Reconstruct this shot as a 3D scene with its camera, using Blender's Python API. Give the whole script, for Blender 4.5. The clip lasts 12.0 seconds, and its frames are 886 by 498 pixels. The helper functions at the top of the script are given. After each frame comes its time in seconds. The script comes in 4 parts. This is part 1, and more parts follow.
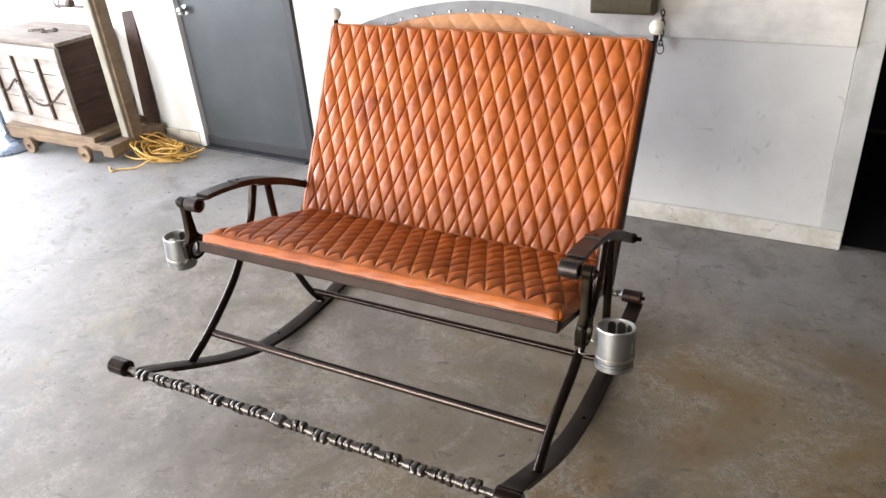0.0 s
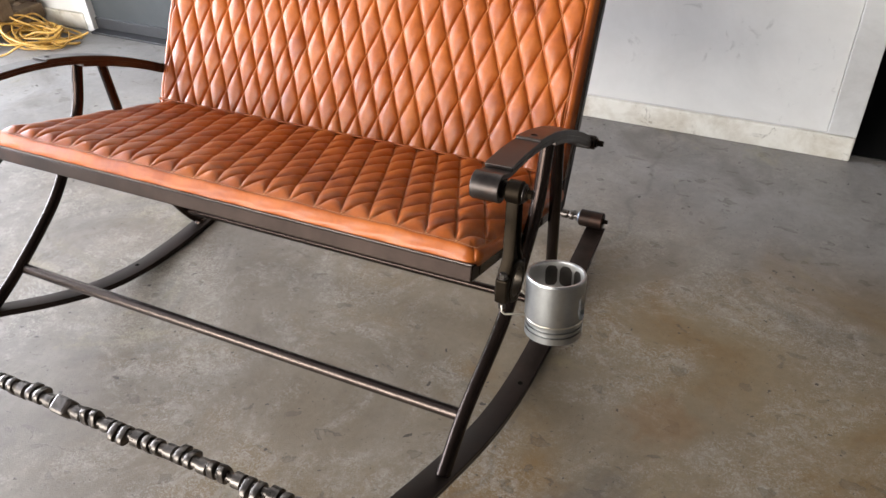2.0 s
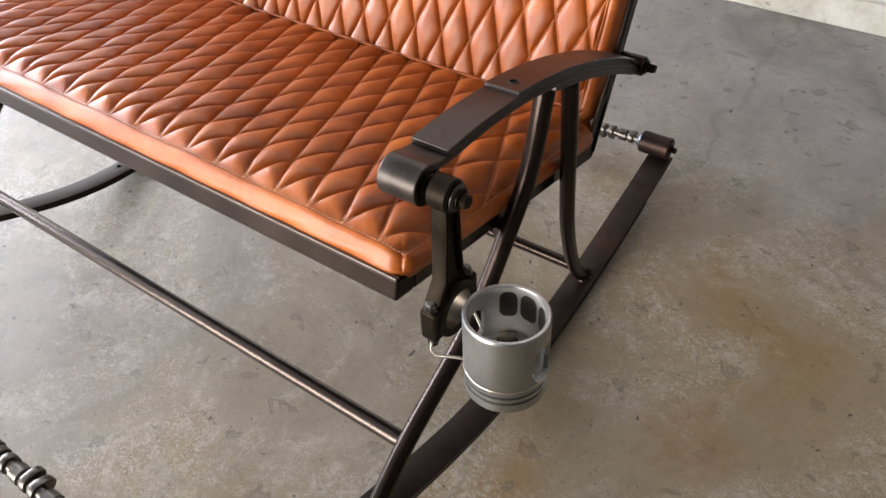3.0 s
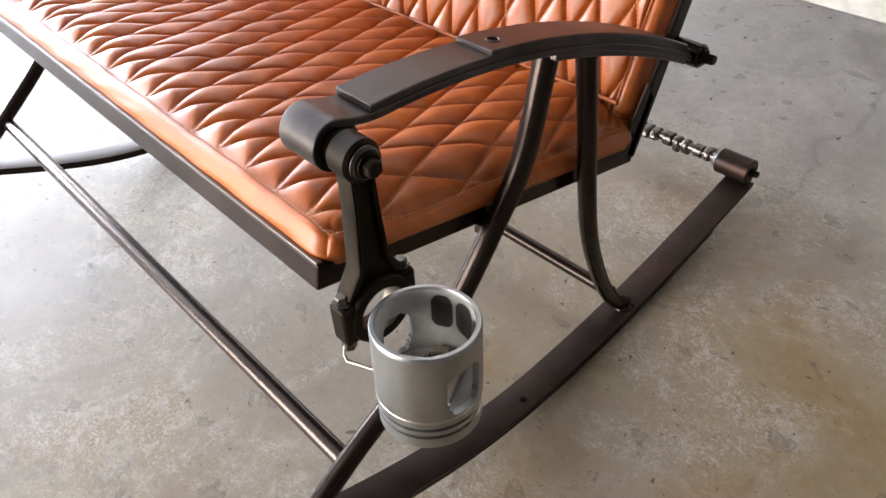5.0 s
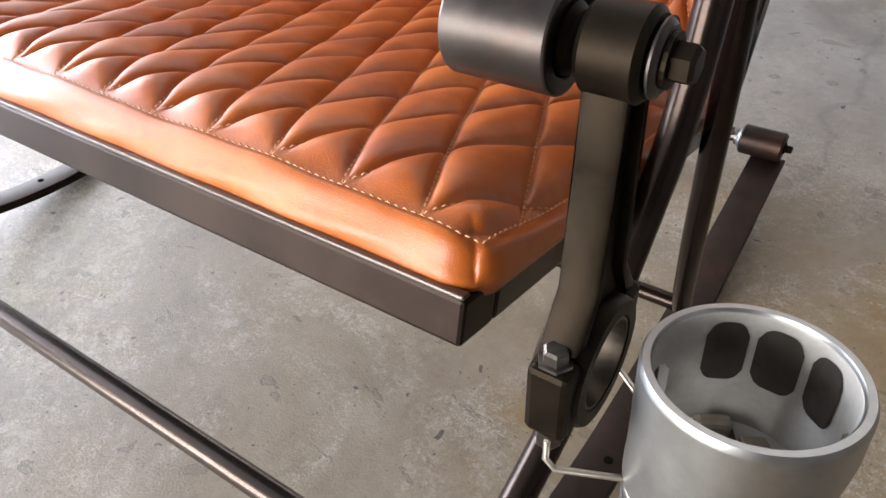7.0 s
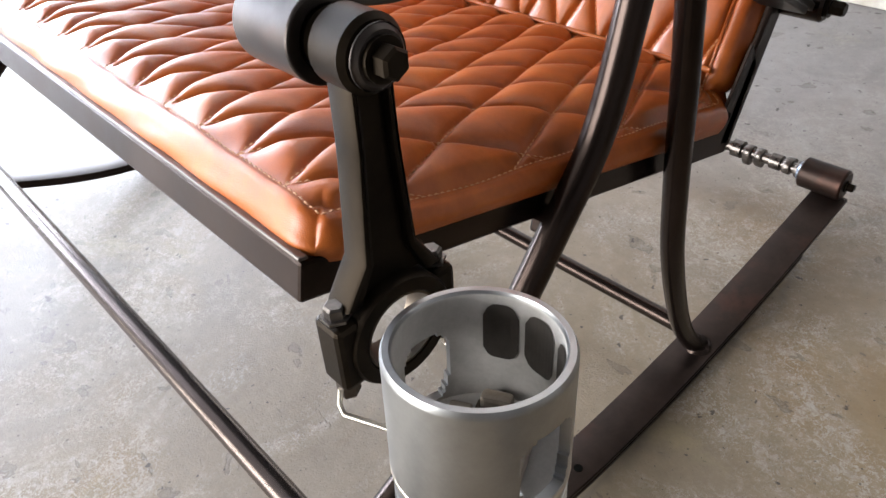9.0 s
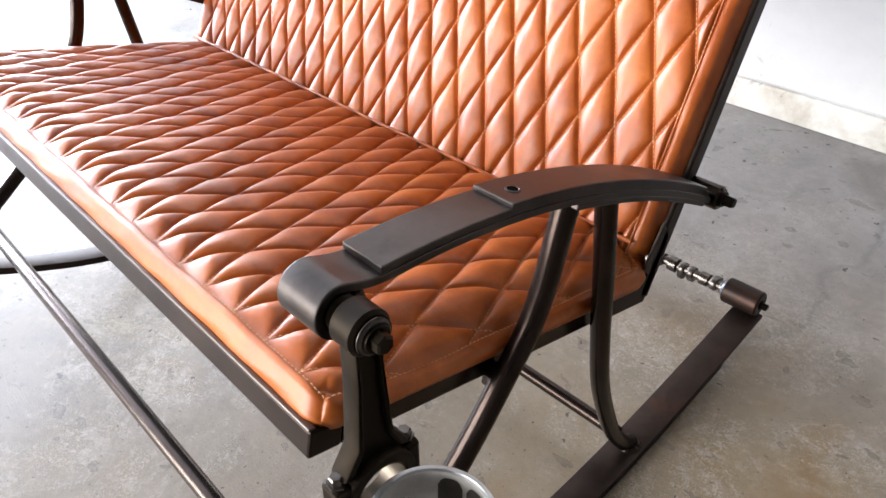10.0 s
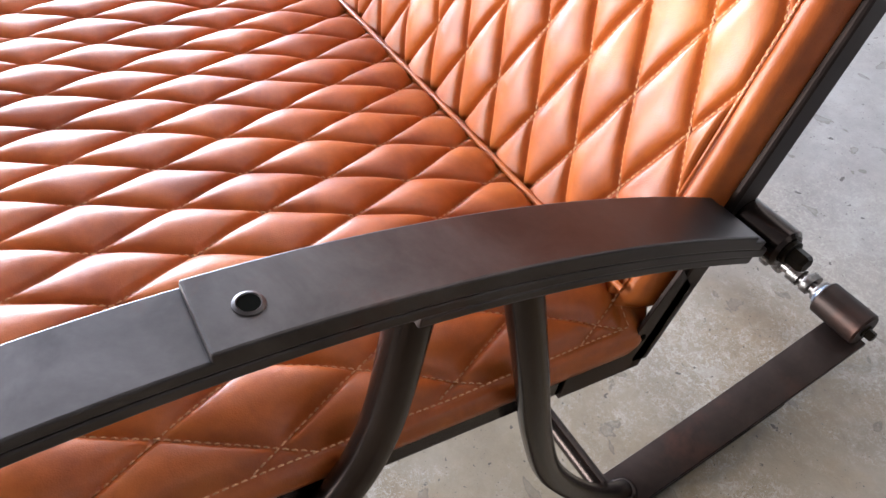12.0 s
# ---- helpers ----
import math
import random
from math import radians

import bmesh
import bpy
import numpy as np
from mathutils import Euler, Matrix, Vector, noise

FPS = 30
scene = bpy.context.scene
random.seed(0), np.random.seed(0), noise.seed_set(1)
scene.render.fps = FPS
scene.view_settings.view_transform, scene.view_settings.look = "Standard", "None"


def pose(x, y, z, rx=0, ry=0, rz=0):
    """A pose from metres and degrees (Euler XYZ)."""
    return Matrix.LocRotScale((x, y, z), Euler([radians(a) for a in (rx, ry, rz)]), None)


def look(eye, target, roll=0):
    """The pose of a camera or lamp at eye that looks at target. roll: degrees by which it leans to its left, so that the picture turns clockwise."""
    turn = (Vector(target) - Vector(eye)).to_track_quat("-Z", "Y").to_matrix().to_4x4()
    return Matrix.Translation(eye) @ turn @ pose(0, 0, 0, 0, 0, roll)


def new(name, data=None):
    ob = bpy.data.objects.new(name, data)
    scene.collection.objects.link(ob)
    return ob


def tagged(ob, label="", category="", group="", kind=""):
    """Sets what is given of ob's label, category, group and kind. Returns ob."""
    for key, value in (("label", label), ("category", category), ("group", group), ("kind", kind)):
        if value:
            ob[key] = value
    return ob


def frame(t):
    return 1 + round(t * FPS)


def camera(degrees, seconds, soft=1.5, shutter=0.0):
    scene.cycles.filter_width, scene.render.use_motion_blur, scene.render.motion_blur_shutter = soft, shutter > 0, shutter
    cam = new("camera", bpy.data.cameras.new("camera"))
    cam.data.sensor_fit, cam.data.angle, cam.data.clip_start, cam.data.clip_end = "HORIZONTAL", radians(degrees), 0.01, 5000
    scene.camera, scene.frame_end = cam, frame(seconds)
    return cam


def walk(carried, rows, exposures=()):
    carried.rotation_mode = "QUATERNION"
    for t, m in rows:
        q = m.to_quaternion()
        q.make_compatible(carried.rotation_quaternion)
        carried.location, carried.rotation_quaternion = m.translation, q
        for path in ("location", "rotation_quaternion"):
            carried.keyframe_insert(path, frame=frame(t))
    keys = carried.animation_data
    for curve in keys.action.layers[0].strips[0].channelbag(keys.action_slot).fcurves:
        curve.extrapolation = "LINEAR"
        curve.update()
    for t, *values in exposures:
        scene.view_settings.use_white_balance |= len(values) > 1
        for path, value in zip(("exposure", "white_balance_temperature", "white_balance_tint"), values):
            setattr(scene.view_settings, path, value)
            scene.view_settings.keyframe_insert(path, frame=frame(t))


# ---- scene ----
cam = camera(62.3, 12.0)
PATH = [
    (0, (1.14, -1.506, 1.736), (0.29, 0.007, 0.756), -4.5),
    (0.5, (1.035, -1.567, 1.535), (0.288, 0.013, 0.561), -2.5),
    (1, (1.049, -1.307, 1.515), (0.326, 0.176, 0.386), -2.8),
    (1.5, (1.082, -0.948, 1.58), (0.312, 0.384, 0.302), -5.1),
    (2, (1.041, -0.915, 1.391), (0.304, 0.512, 0.2), -3.2),
    (2.5, (0.997, -0.702, 1.312), (0.347, 0.671, 0.012), -4.2),
    (3, (1.046, -0.388, 1.28), (0.165, 0.629, -0.201), -8.6),
    (3.2, (1.071, -0.322, 1.233), (0.116, 0.614, -0.254), -9.1),
    (4.8, (1.119, -0.168, 1.123), (-0.017, 0.626, -0.319), -12.6),
    (5, (1.118, -0.202, 1.113), (-0.018, 0.643, -0.3), -10.4),
    (5.5, (1.118, -0.276, 1.085), (-0.022, 0.68, -0.252), -5.9),
    (6, (1.036, -0.201, 1.081), (-0.081, 0.655, -0.34), -11.7),
    (6.5, (0.852, -0.184, 0.994), (-0.179, 0.712, -0.467), -14.0),
    (7, (0.785, -0.208, 0.894), (-0.131, 0.928, -0.474), -7.3),
    (7.5, (0.807, -0.168, 0.855), (-0.127, 0.871, -0.576), -10.1),
    (7.7, (0.83, -0.161, 0.849), (-0.155, 0.815, -0.592), -11.0),
    (9.3, (1.004, -0.116, 0.935), (-0.221, 0.793, -0.359), -9.9),
    (9.5, (1.027, -0.107, 0.997), (-0.193, 0.8, -0.303), -9.7),
    (10, (1.03, -0.153, 1.119), (-0.178, 0.848, -0.121), -6.4),
    (10.5, (0.909, -0.07, 1.092), (-0.134, 0.868, -0.334), -8.2),
    (11, (0.847, 0.013, 1.055), (-0.157, 0.821, -0.474), -11.1),
    (11.5, (0.831, 0.061, 1.011), (-0.185, 0.864, -0.513), -7.3),
    (12, (0.87, 0.268, 0.999), (-0.317, 0.76, -0.534), -10.1),
]
walk(cam, [(t, look(eye, target, roll)) for t, eye, target, roll in PATH],
     [(0.0, 0.17, 6500, 10), (0.5, 0.08, 6500, 10), (1.0, 0.05, 6500, 10), (2.0, 0.29, 6500, 10), (2.5, 0.23, 6500, 10), (3.0, 0.51, 6500, 10), (5.0, 0.8, 6350, 10), (7.5, 0.8, 6350, 10),
      (9.5, 0.92, 6200, 10), (10.0, 0.86, 6200, 10), (11.0, 0.95, 6150, 10), (12.0, 1.33, 5800, 10)])

# ---- world and light ----
world = bpy.data.worlds.new("daylight")
scene.world = world
world.use_nodes = True
wn = world.node_tree.nodes
sky = wn.new("ShaderNodeTexSky")
sky.sky_type = "NISHITA"
sky.sun_disc = False
sky.sun_elevation = radians(48)
sky.sun_rotation = radians(200)
world.node_tree.links.new(sky.outputs["Color"], wn["Background"].inputs["Color"])
wn["Background"].inputs["Strength"].default_value = 0.12


def sun_lamp():
    data = bpy.data.lights.new("sun", "SUN")
    data.energy, data.angle, data.color = 3.0, radians(0.5), (1.0, 0.95, 0.88)
    ob = new("sun", data)
    ob.matrix_world = look((-4, 9, 12), (0, 0, 0))
    return ob


sun_lamp()


def opening_lamp(name, eye, target, width, height, watts, colour):
    data = bpy.data.lights.new(name, "AREA")
    data.shape, data.size, data.size_y = "RECTANGLE", width, height
    data.energy, data.color = watts, colour
    ob = new(name, data)
    ob.matrix_world = look(eye, target)
    return ob


# daylight that enters by the two roller door openings
opening_lamp("daylight_front", (-2.3, -4.95, 1.7), (-2.3, 0, 1.7), 4.8, 2.8, 520, (1.0, 0.96, 0.90))
opening_lamp("daylight_side", (-5.6, -0.3, 1.8), (0, -0.3, 1.8), 4.5, 2.6, 710, (0.845, 0.89, 1.0))


# ---- materials ----
def material(name, rough=0.5, metal=0.0, spec=0.5):
    m = bpy.data.materials.new(name)
    m.use_nodes = True
    b = m.node_tree.nodes["Principled BSDF"]
    b.inputs["Roughness"].default_value = rough
    b.inputs["Metallic"].default_value = metal
    b.inputs["Specular IOR Level"].default_value = spec
    return m, m.node_tree, b


def node(tree, kind, **values):
    n = tree.nodes.new(kind)
    for key, value in values.items():
        n.inputs[key.replace("_", " ")].default_value = value
    return n


def coords(tree, scale=(1, 1, 1)):
    tc = tree.nodes.new("ShaderNodeTexCoord")
    mp = tree.nodes.new("ShaderNodeMapping")
    mp.inputs["Scale"].default_value = scale
    tree.links.new(tc.outputs["Object"], mp.inputs["Vector"])
    return mp.outputs["Vector"]


def noise_of(tree, vec, scale, detail=6.0, rough=0.6, distort=0.0):
    n = node(tree, "ShaderNodeTexNoise", Scale=scale, Detail=detail, Roughness=rough, Distortion=distort)
    tree.links.new(vec, n.inputs["Vector"])
    return n.outputs["Fac"]


def ramp(tree, fac, stops):
    r = tree.nodes.new("ShaderNodeValToRGB")
    e = r.color_ramp.elements
    while len(e) < len(stops):
        e.new(0.5)
    for el, (p, c) in zip(e, stops):
        el.position = p
        el.color = (*c, 1) if len(c) == 3 else c
    tree.links.new(fac, r.inputs["Fac"])
    return r.outputs["Color"]


def mix(tree, fac, a, b, blend="MIX"):
    m = tree.nodes.new("ShaderNodeMix")
    m.data_type, m.blend_type = "RGBA", blend
    for sock, val in ((m.inputs["Factor"], fac), (m.inputs["A"], a), (m.inputs["B"], b)):
        if isinstance(val, bpy.types.NodeSocket):
            tree.links.new(val, sock)
        elif isinstance(val, (int, float)):
            sock.default_value = val
        else:
            sock.default_value = (*val, 1)
    return m.outputs["Result"]


def bump(tree, b, height, strength=0.3, distance=0.002):
    n = node(tree, "ShaderNodeBump", Strength=strength, Distance=distance)
    tree.links.new(height, n.inputs["Height"])
    tree.links.new(n.outputs["Normal"], b.inputs["Normal"])


def grey(v):
    return (v, v, v)


def make_leather(name, low, mid, high, coat=0.18):
    m, t, b = material(name, 0.4, 0, 0.45)
    v = coords(t)
    big = noise_of(t, v, 9, 5, 0.6, 0.6)
    fine = noise_of(t, v, 60, 6, 0.7)
    c = ramp(t, big, [(0.3, low), (0.5, mid), (0.72, high)])
    c2 = ramp(t, fine, [(0.35, grey(0.82)), (0.65, grey(1.0))])
    t.links.new(mix(t, 1.0, c, c2, "MULTIPLY"), b.inputs["Base Color"])
    t.links.new(ramp(t, fine, [(0.3, grey(0.33)), (0.7, grey(0.45))]), b.inputs["Roughness"])
    vo = node(t, "ShaderNodeTexVoronoi", Scale=900.0)
    t.links.new(v, vo.inputs["Vector"])
    mx = t.nodes.new("ShaderNodeMath")
    mx.operation = "ADD"
    t.links.new(vo.outputs["Distance"], mx.inputs[0])
    t.links.new(noise_of(t, v, 140, 4, 0.6), mx.inputs[1])
    bump(t, b, mx.outputs[0], 0.11, 0.0015)
    b.inputs["Coat Weight"].default_value = coat
    b.inputs["Coat Roughness"].default_value = 0.25
    return m


def make_metal(name, dark, light, rough=(0.28, 0.5), metal=0.85, scale=14.0, bumps=0.12, stretch=(1, 1, 1), rust=None, spec=0.3):
    m, t, b = material(name, 0.4, metal, spec)
    v = coords(t, stretch)
    big = noise_of(t, v, scale, 6, 0.65, 0.4)
    fine = noise_of(t, v, scale * 12, 5, 0.7)
    c = ramp(t, big, [(0.3, dark), (0.7, light)])
    if rust:
        c = mix(t, ramp(t, noise_of(t, v, scale * 0.8, 7, 0.7), [(0.56, grey(0)), (0.72, grey(0.8))]), c, rust)
    t.links.new(mix(t, 1.0, c, ramp(t, fine, [(0.3, grey(0.9)), (0.7, grey(1.0))]), "MULTIPLY"), b.inputs["Base Color"])
    t.links.new(ramp(t, big, [(0.25, grey(rough[0])), (0.75, grey(rough[1]))]), b.inputs["Roughness"])
    bump(t, b, fine, bumps * 0.4, 0.0012)
    return m


def make_concrete():
    m, t, b = material("worn_concrete", 0.5, 0, 0.35)
    v = coords(t)
    big = noise_of(t, v, 1.1, 5, 0.6, 0.5)
    med = noise_of(t, v, 4.0, 8, 0.66, 0.6)
    fine = noise_of(t, v, 38, 9, 0.75)
    grit = noise_of(t, v, 260, 3, 0.6)
    c = ramp(t, med, [(0.30, (0.100, 0.085, 0.072)), (0.5, (0.172, 0.152, 0.133)), (0.68, (0.24, 0.22, 0.198))])
    # tan and rust stains, stronger to the east and away from the back wall
    sep = t.nodes.new("ShaderNodeSeparateXYZ")
    t.links.new(v, sep.inputs["Vector"])
    east = t.nodes.new("ShaderNodeMapRange")
    east.interpolation_type = "SMOOTHSTEP"
    for key, val in (("From Min", -0.8), ("From Max", 1.0), ("To Min", 0.15), ("To Max", 1.0)):
        east.inputs[key].default_value = val
    t.links.new(sep.outputs["X"], east.inputs["Value"])
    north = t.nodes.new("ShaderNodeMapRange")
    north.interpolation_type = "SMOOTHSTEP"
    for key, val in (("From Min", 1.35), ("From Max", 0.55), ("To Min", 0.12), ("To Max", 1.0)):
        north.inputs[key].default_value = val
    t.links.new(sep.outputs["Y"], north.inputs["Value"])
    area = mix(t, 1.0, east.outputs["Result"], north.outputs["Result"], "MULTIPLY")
    # greyer and paler towards the back wall
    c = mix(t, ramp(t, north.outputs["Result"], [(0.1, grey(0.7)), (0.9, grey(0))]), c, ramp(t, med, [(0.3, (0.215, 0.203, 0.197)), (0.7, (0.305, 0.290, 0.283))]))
    tan = ramp(t, big, [(0.34, grey(0.5)), (0.56, grey(0.95))])
    c = mix(t, mix(t, 1.0, tan, area, "MULTIPLY"), c, (0.215, 0.158, 0.090))
    rusty = ramp(t, noise_of(t, v, 2.4, 6, 0.6, 0.7), [(0.50, grey(0)), (0.64, grey(0.8))])
    c = mix(t, mix(t, 1.0, rusty, area, "MULTIPLY"), c, (0.180, 0.108, 0.040))
    # paler towards the west: brightness of the daylight side put into the colour
    west = t.nodes.new("ShaderNodeMapRange")
    west.interpolation_type = "SMOOTHSTEP"
    for key, val in (("From Min", -1.0), ("From Max", -2.6), ("To Min", 0.0), ("To Max", 0.85)):
        west.inputs[key].default_value = val
    t.links.new(sep.outputs["X"], west.inputs["Value"])
    c = mix(t, west.outputs["Result"], c, ramp(t, med, [(0.3, (0.19, 0.183, 0.176)), (0.7, (0.30, 0.292, 0.284))]))
    # pale worn flecks and streaks in patches
    pat = ramp(t, noise_of(t, v, 2.8, 7, 0.7, 0.8), [(0.45, grey(0.05)), (0.59, grey(0.95))])
    pat = mix(t, 1.0, pat, ramp(t, north.outputs["Result"], [(0.1, grey(0.45)), (0.9, grey(1.0))]), "MULTIPLY")
    for size, lo, hi, amount, st in ((7, 0.52, 0.62, 0.28, (1, 1.3, 1)), (24, 0.525, 0.57, 0.40, (1, 1, 1)), (75, 0.54, 0.58, 0.6, (1, 1.6, 1)), (150, 0.545, 0.575, 0.65, (1.5, 1, 1)), (320, 0.56, 0.59, 0.55, (1, 1, 1))):
        fl = ramp(t, noise_of(t, coords(t, st), size, 8, 0.72, 0.9), [(lo, grey(0)), (hi, grey(amount))])
        c = mix(t, mix(t, 1.0, fl, pat, "MULTIPLY"), c, (0.355, 0.325, 0.285))
    # thin pale scratches
    for turn, sc in ((0.6, (5, 170, 1)), (0.0, (130, 4, 1)), (-0.5, (4, 190, 1))):
        sv = coords(t, sc)
        sv.node.inputs["Rotation"].default_value = (0, 0, turn)
        scr = ramp(t, noise_of(t, sv, 1.0, 3, 0.5), [(0.70, grey(0)), (0.72, grey(0.28))])
        c = mix(t, mix(t, 1.0, scr, pat, "MULTIPLY"), c, (0.45, 0.43, 0.40))
    # chips
    chip = noise_of(t, coords(t, (1.0, 1.7, 1.0)), 12, 4, 0.5, 0.5)
    pit = ramp(t, chip, [(0.644, grey(0)), (0.656, grey(0.6)), (0.680, grey(0.3))])
    c = mix(t, pit, c, (0.085, 0.068, 0.052))
    # dark specks and oil spots
    for size, lo, hi in ((30, 0.70, 0.715), (95, 0.69, 0.71), (240, 0.68, 0.71)):
        sp = ramp(t, noise_of(t, v, size, 4, 0.5, 0.3), [(lo, grey(0)), (hi, grey(0.85))])
        c = mix(t, sp, c, (0.05, 0.042, 0.035))
    oil = ramp(t, noise_of(t, v, 1.9, 6, 0.6, 0.9), [(0.57, grey(0)), (0.68, grey(0.55))])
    c = mix(t, oil, c, (0.115, 0.10, 0.085))
    # faint old yellow paint
    ye = ramp(t, noise_of(t, v, 1.7, 8, 0.72, 0.6), [(0.58, grey(0)), (0.70, grey(0.30))])
    c = mix(t, ye, c, (0.36, 0.32, 0.15))
    # one rusty drip stain with a ragged edge
    gap = t.nodes.new("ShaderNodeVectorMath")
    gap.operation = "DISTANCE"
    gap.inputs[1].default_value = (0.955, 0.32, 0)
    t.links.new(v, gap.inputs[0])
    rag = t.nodes.new("ShaderNodeMath")
    rag.operation = "MULTIPLY_ADD"
    rag.inputs[1].default_value = 0.16
    t.links.new(noise_of(t, v, 16, 6, 0.65, 0.4), rag.inputs[0])
    t.links.new(gap.outputs["Value"], rag.inputs[2])
    c = mix(t, ramp(t, rag.outputs[0], [(0.135, grey(0.5)), (0.190, grey(0))]), c, (0.190, 0.108, 0.046))
    # hairline cracks
    vo = node(t, "ShaderNodeTexVoronoi", Scale=0.3)
    vo.feature = "DISTANCE_TO_EDGE"
    dv = t.nodes.new("ShaderNodeVectorMath")
    dv.operation = "ADD"
    wob = node(t, "ShaderNodeTexNoise", Scale=5.0, Detail=5.0)
    t.links.new(v, wob.inputs["Vector"])
    sc = t.nodes.new("ShaderNodeVectorMath")
    sc.operation = "SCALE"
    sc.inputs["Scale"].default_value = 0.22
    t.links.new(wob.outputs["Color"], sc.inputs[0])
    t.links.new(v, dv.inputs[0])
    t.links.new(sc.outputs["Vector"], dv.inputs[1])
    t.links.new(dv.outputs["Vector"], vo.inputs["Vector"])
    c = mix(t, ramp(t, vo.outputs["Distance"], [(0.0004, grey(0.3)), (0.0012, grey(0))]), c, (0.09, 0.08, 0.07))
    c = mix(t, 1.0, c, ramp(t, fine, [(0.3, grey(0.86)), (0.66, grey(1.05))]), "MULTIPLY")
    t.links.new(c, b.inputs["Base Color"])
    t.links.new(ramp(t, med, [(0.3, grey(0.46)), (0.7, grey(0.68))]), b.inputs["Roughness"])
    ad = t.nodes.new("ShaderNodeMath")
    ad.operation = "ADD"
    t.links.new(fine, ad.inputs[0])
    t.links.new(grit, ad.inputs[1])
    sb = t.nodes.new("ShaderNodeMath")
    sb.operation = "SUBTRACT"
    t.links.new(ad.outputs[0], sb.inputs[0])
    t.links.new(pit, sb.inputs[1])
    bump(t, b, sb.outputs[0], 0.24, 0.004)
    return m


def make_paint(name, base, dirt, amount=0.35, rough=0.55, scale=3.0, scuff=(0.30, 0.29, 0.27), start=0.68):
    m, t, b = material(name, rough, 0, 0.4)
    v = coords(t)
    big = noise_of(t, v, scale, 7, 0.68, 0.3)
    fine = noise_of(t, v, 70, 6, 0.7)
    c = mix(t, ramp(t, big, [(0.42, grey(0)), (0.75, grey(amount))]), base, dirt)
    sc = ramp(t, noise_of(t, v, 9, 9, 0.75, 1.2), [(start, grey(0)), (start + 0.08, grey(amount))])
    c = mix(t, sc, c, scuff)
    t.links.new(c, b.inputs["Base Color"])
    bump(t, b, fine, 0.12, 0.002)
    return m


def make_wood(name, dark, light, scale=3.0, stretch=(1, 8, 8), rough=0.7):
    m, t, b = material(name, rough, 0, 0.3)
    v = coords(t, stretch)
    grain = noise_of(t, v, scale, 9, 0.7, 1.0)
    blot = noise_of(t, coords(t), 5, 5, 0.6)
    c = ramp(t, grain, [(0.3, dark), (0.7, light)])
    c = mix(t, 1.0, c, ramp(t, blot, [(0.3, grey(0.7)), (0.7, grey(1.05))]), "MULTIPLY")
    t.links.new(c, b.inputs["Base Color"])
    bump(t, b, grain, 0.35, 0.004)
    return m


def make_plain(name, colour, rough=0.5, metal=0.0, vary=0.2, scale=40):
    m, t, b = material(name, rough, metal, 0.5)
    f = noise_of(t, coords(t), scale, 5, 0.65)
    lo = tuple(c * (1 - vary) for c in colour)
    hi = tuple(min(1, c * (1 + vary)) for c in colour)
    t.links.new(ramp(t, f, [(0.3, lo), (0.7, hi)]), b.inputs["Base Color"])
    bump(t, b, f, 0.1, 0.002)
    return m


LEATHER = make_leather("tan_leather", (0.285, 0.056, 0.0065), (0.425, 0.101, 0.0135), (0.53, 0.146, 0.023), 0.0)
# paler leather: light caught by the tilted headboard is put into the colour
LEATHER_LIT = make_leather("lit_tan_leather", (0.46, 0.20, 0.085), (0.54, 0.255, 0.115), (0.61, 0.31, 0.15))
THREAD = make_plain("tan_thread", (0.55, 0.27, 0.12), 0.7, 0, 0.15, 200)
STEEL = make_metal("dark_brown_steel", (0.020, 0.0135, 0.011), (0.038, 0.0265, 0.0215), (0.20, 0.26), 0.8, bumps=0.015)
SPRING = make_metal("dark_spring_steel", (0.034, 0.0275, 0.025), (0.088, 0.075, 0.069), (0.30, 0.50), 0.8, 13, 0.10, rust=(0.070, 0.036, 0.026))
ROCKSTEEL = make_metal("brown_rocker_steel", (0.0165, 0.0108, 0.0086), (0.039, 0.0265, 0.0215), (0.36, 0.53), 0.8, 10, 0.08, rust=(0.05, 0.024, 0.017))
RODSTEEL = make_metal("forged_rod_steel", (0.010, 0.0072, 0.0048), (0.026, 0.019, 0.0125), (0.42, 0.60), 0.8, 30, 0.16, spec=0.1)
CAMSTEEL = make_metal("oily_cam_steel", (0.045, 0.039, 0.035), (0.20, 0.178, 0.162), (0.22, 0.42), 0.9, 40, 0.15)
ALUMINIUM = make_metal("brushed_aluminium", (0.33, 0.332, 0.33), (0.43, 0.432, 0.427), (0.33, 0.44), 1.0, 12, 0.04)
ALU_CAST = make_metal("cast_aluminium", (0.30, 0.25, 0.20), (0.50, 0.44, 0.37), (0.4, 0.6), 0.7, 40, 0.3)
# machined inner finish, coloured paler than outside to brighten the cup's inside
ALU_INNER = make_metal("machined_inner_aluminium", (0.42, 0.40, 0.37), (0.58, 0.56, 0.53), (0.5, 0.65), 0.35, 30, 0.15)
OILY = make_metal("oil_stained_aluminium", (0.07, 0.055, 0.042), (0.16, 0.13, 0.10), (0.3, 0.5), 0.6, 60, 0.2)
SKIRT_SHADE = make_plain("skirt_recess_shade", (0.075, 0.066, 0.058), 0.4, 0.6, 0.25)
# brighter copy of the brown steel; the foot bar's highlight is put into it
BARSTEEL = make_metal("highlight_bar_steel", (0.05, 0.036, 0.030), (0.12, 0.095, 0.085), (0.20, 0.30), 0.85, 9, 0.05, stretch=(0.15, 1, 1))
LIPSTEEL = make_metal("lip_highlight_steel", (0.09, 0.078, 0.070), (0.20, 0.178, 0.162), (0.34, 0.50), 0.9, 20, 0.08, stretch=(0.2, 1, 1))
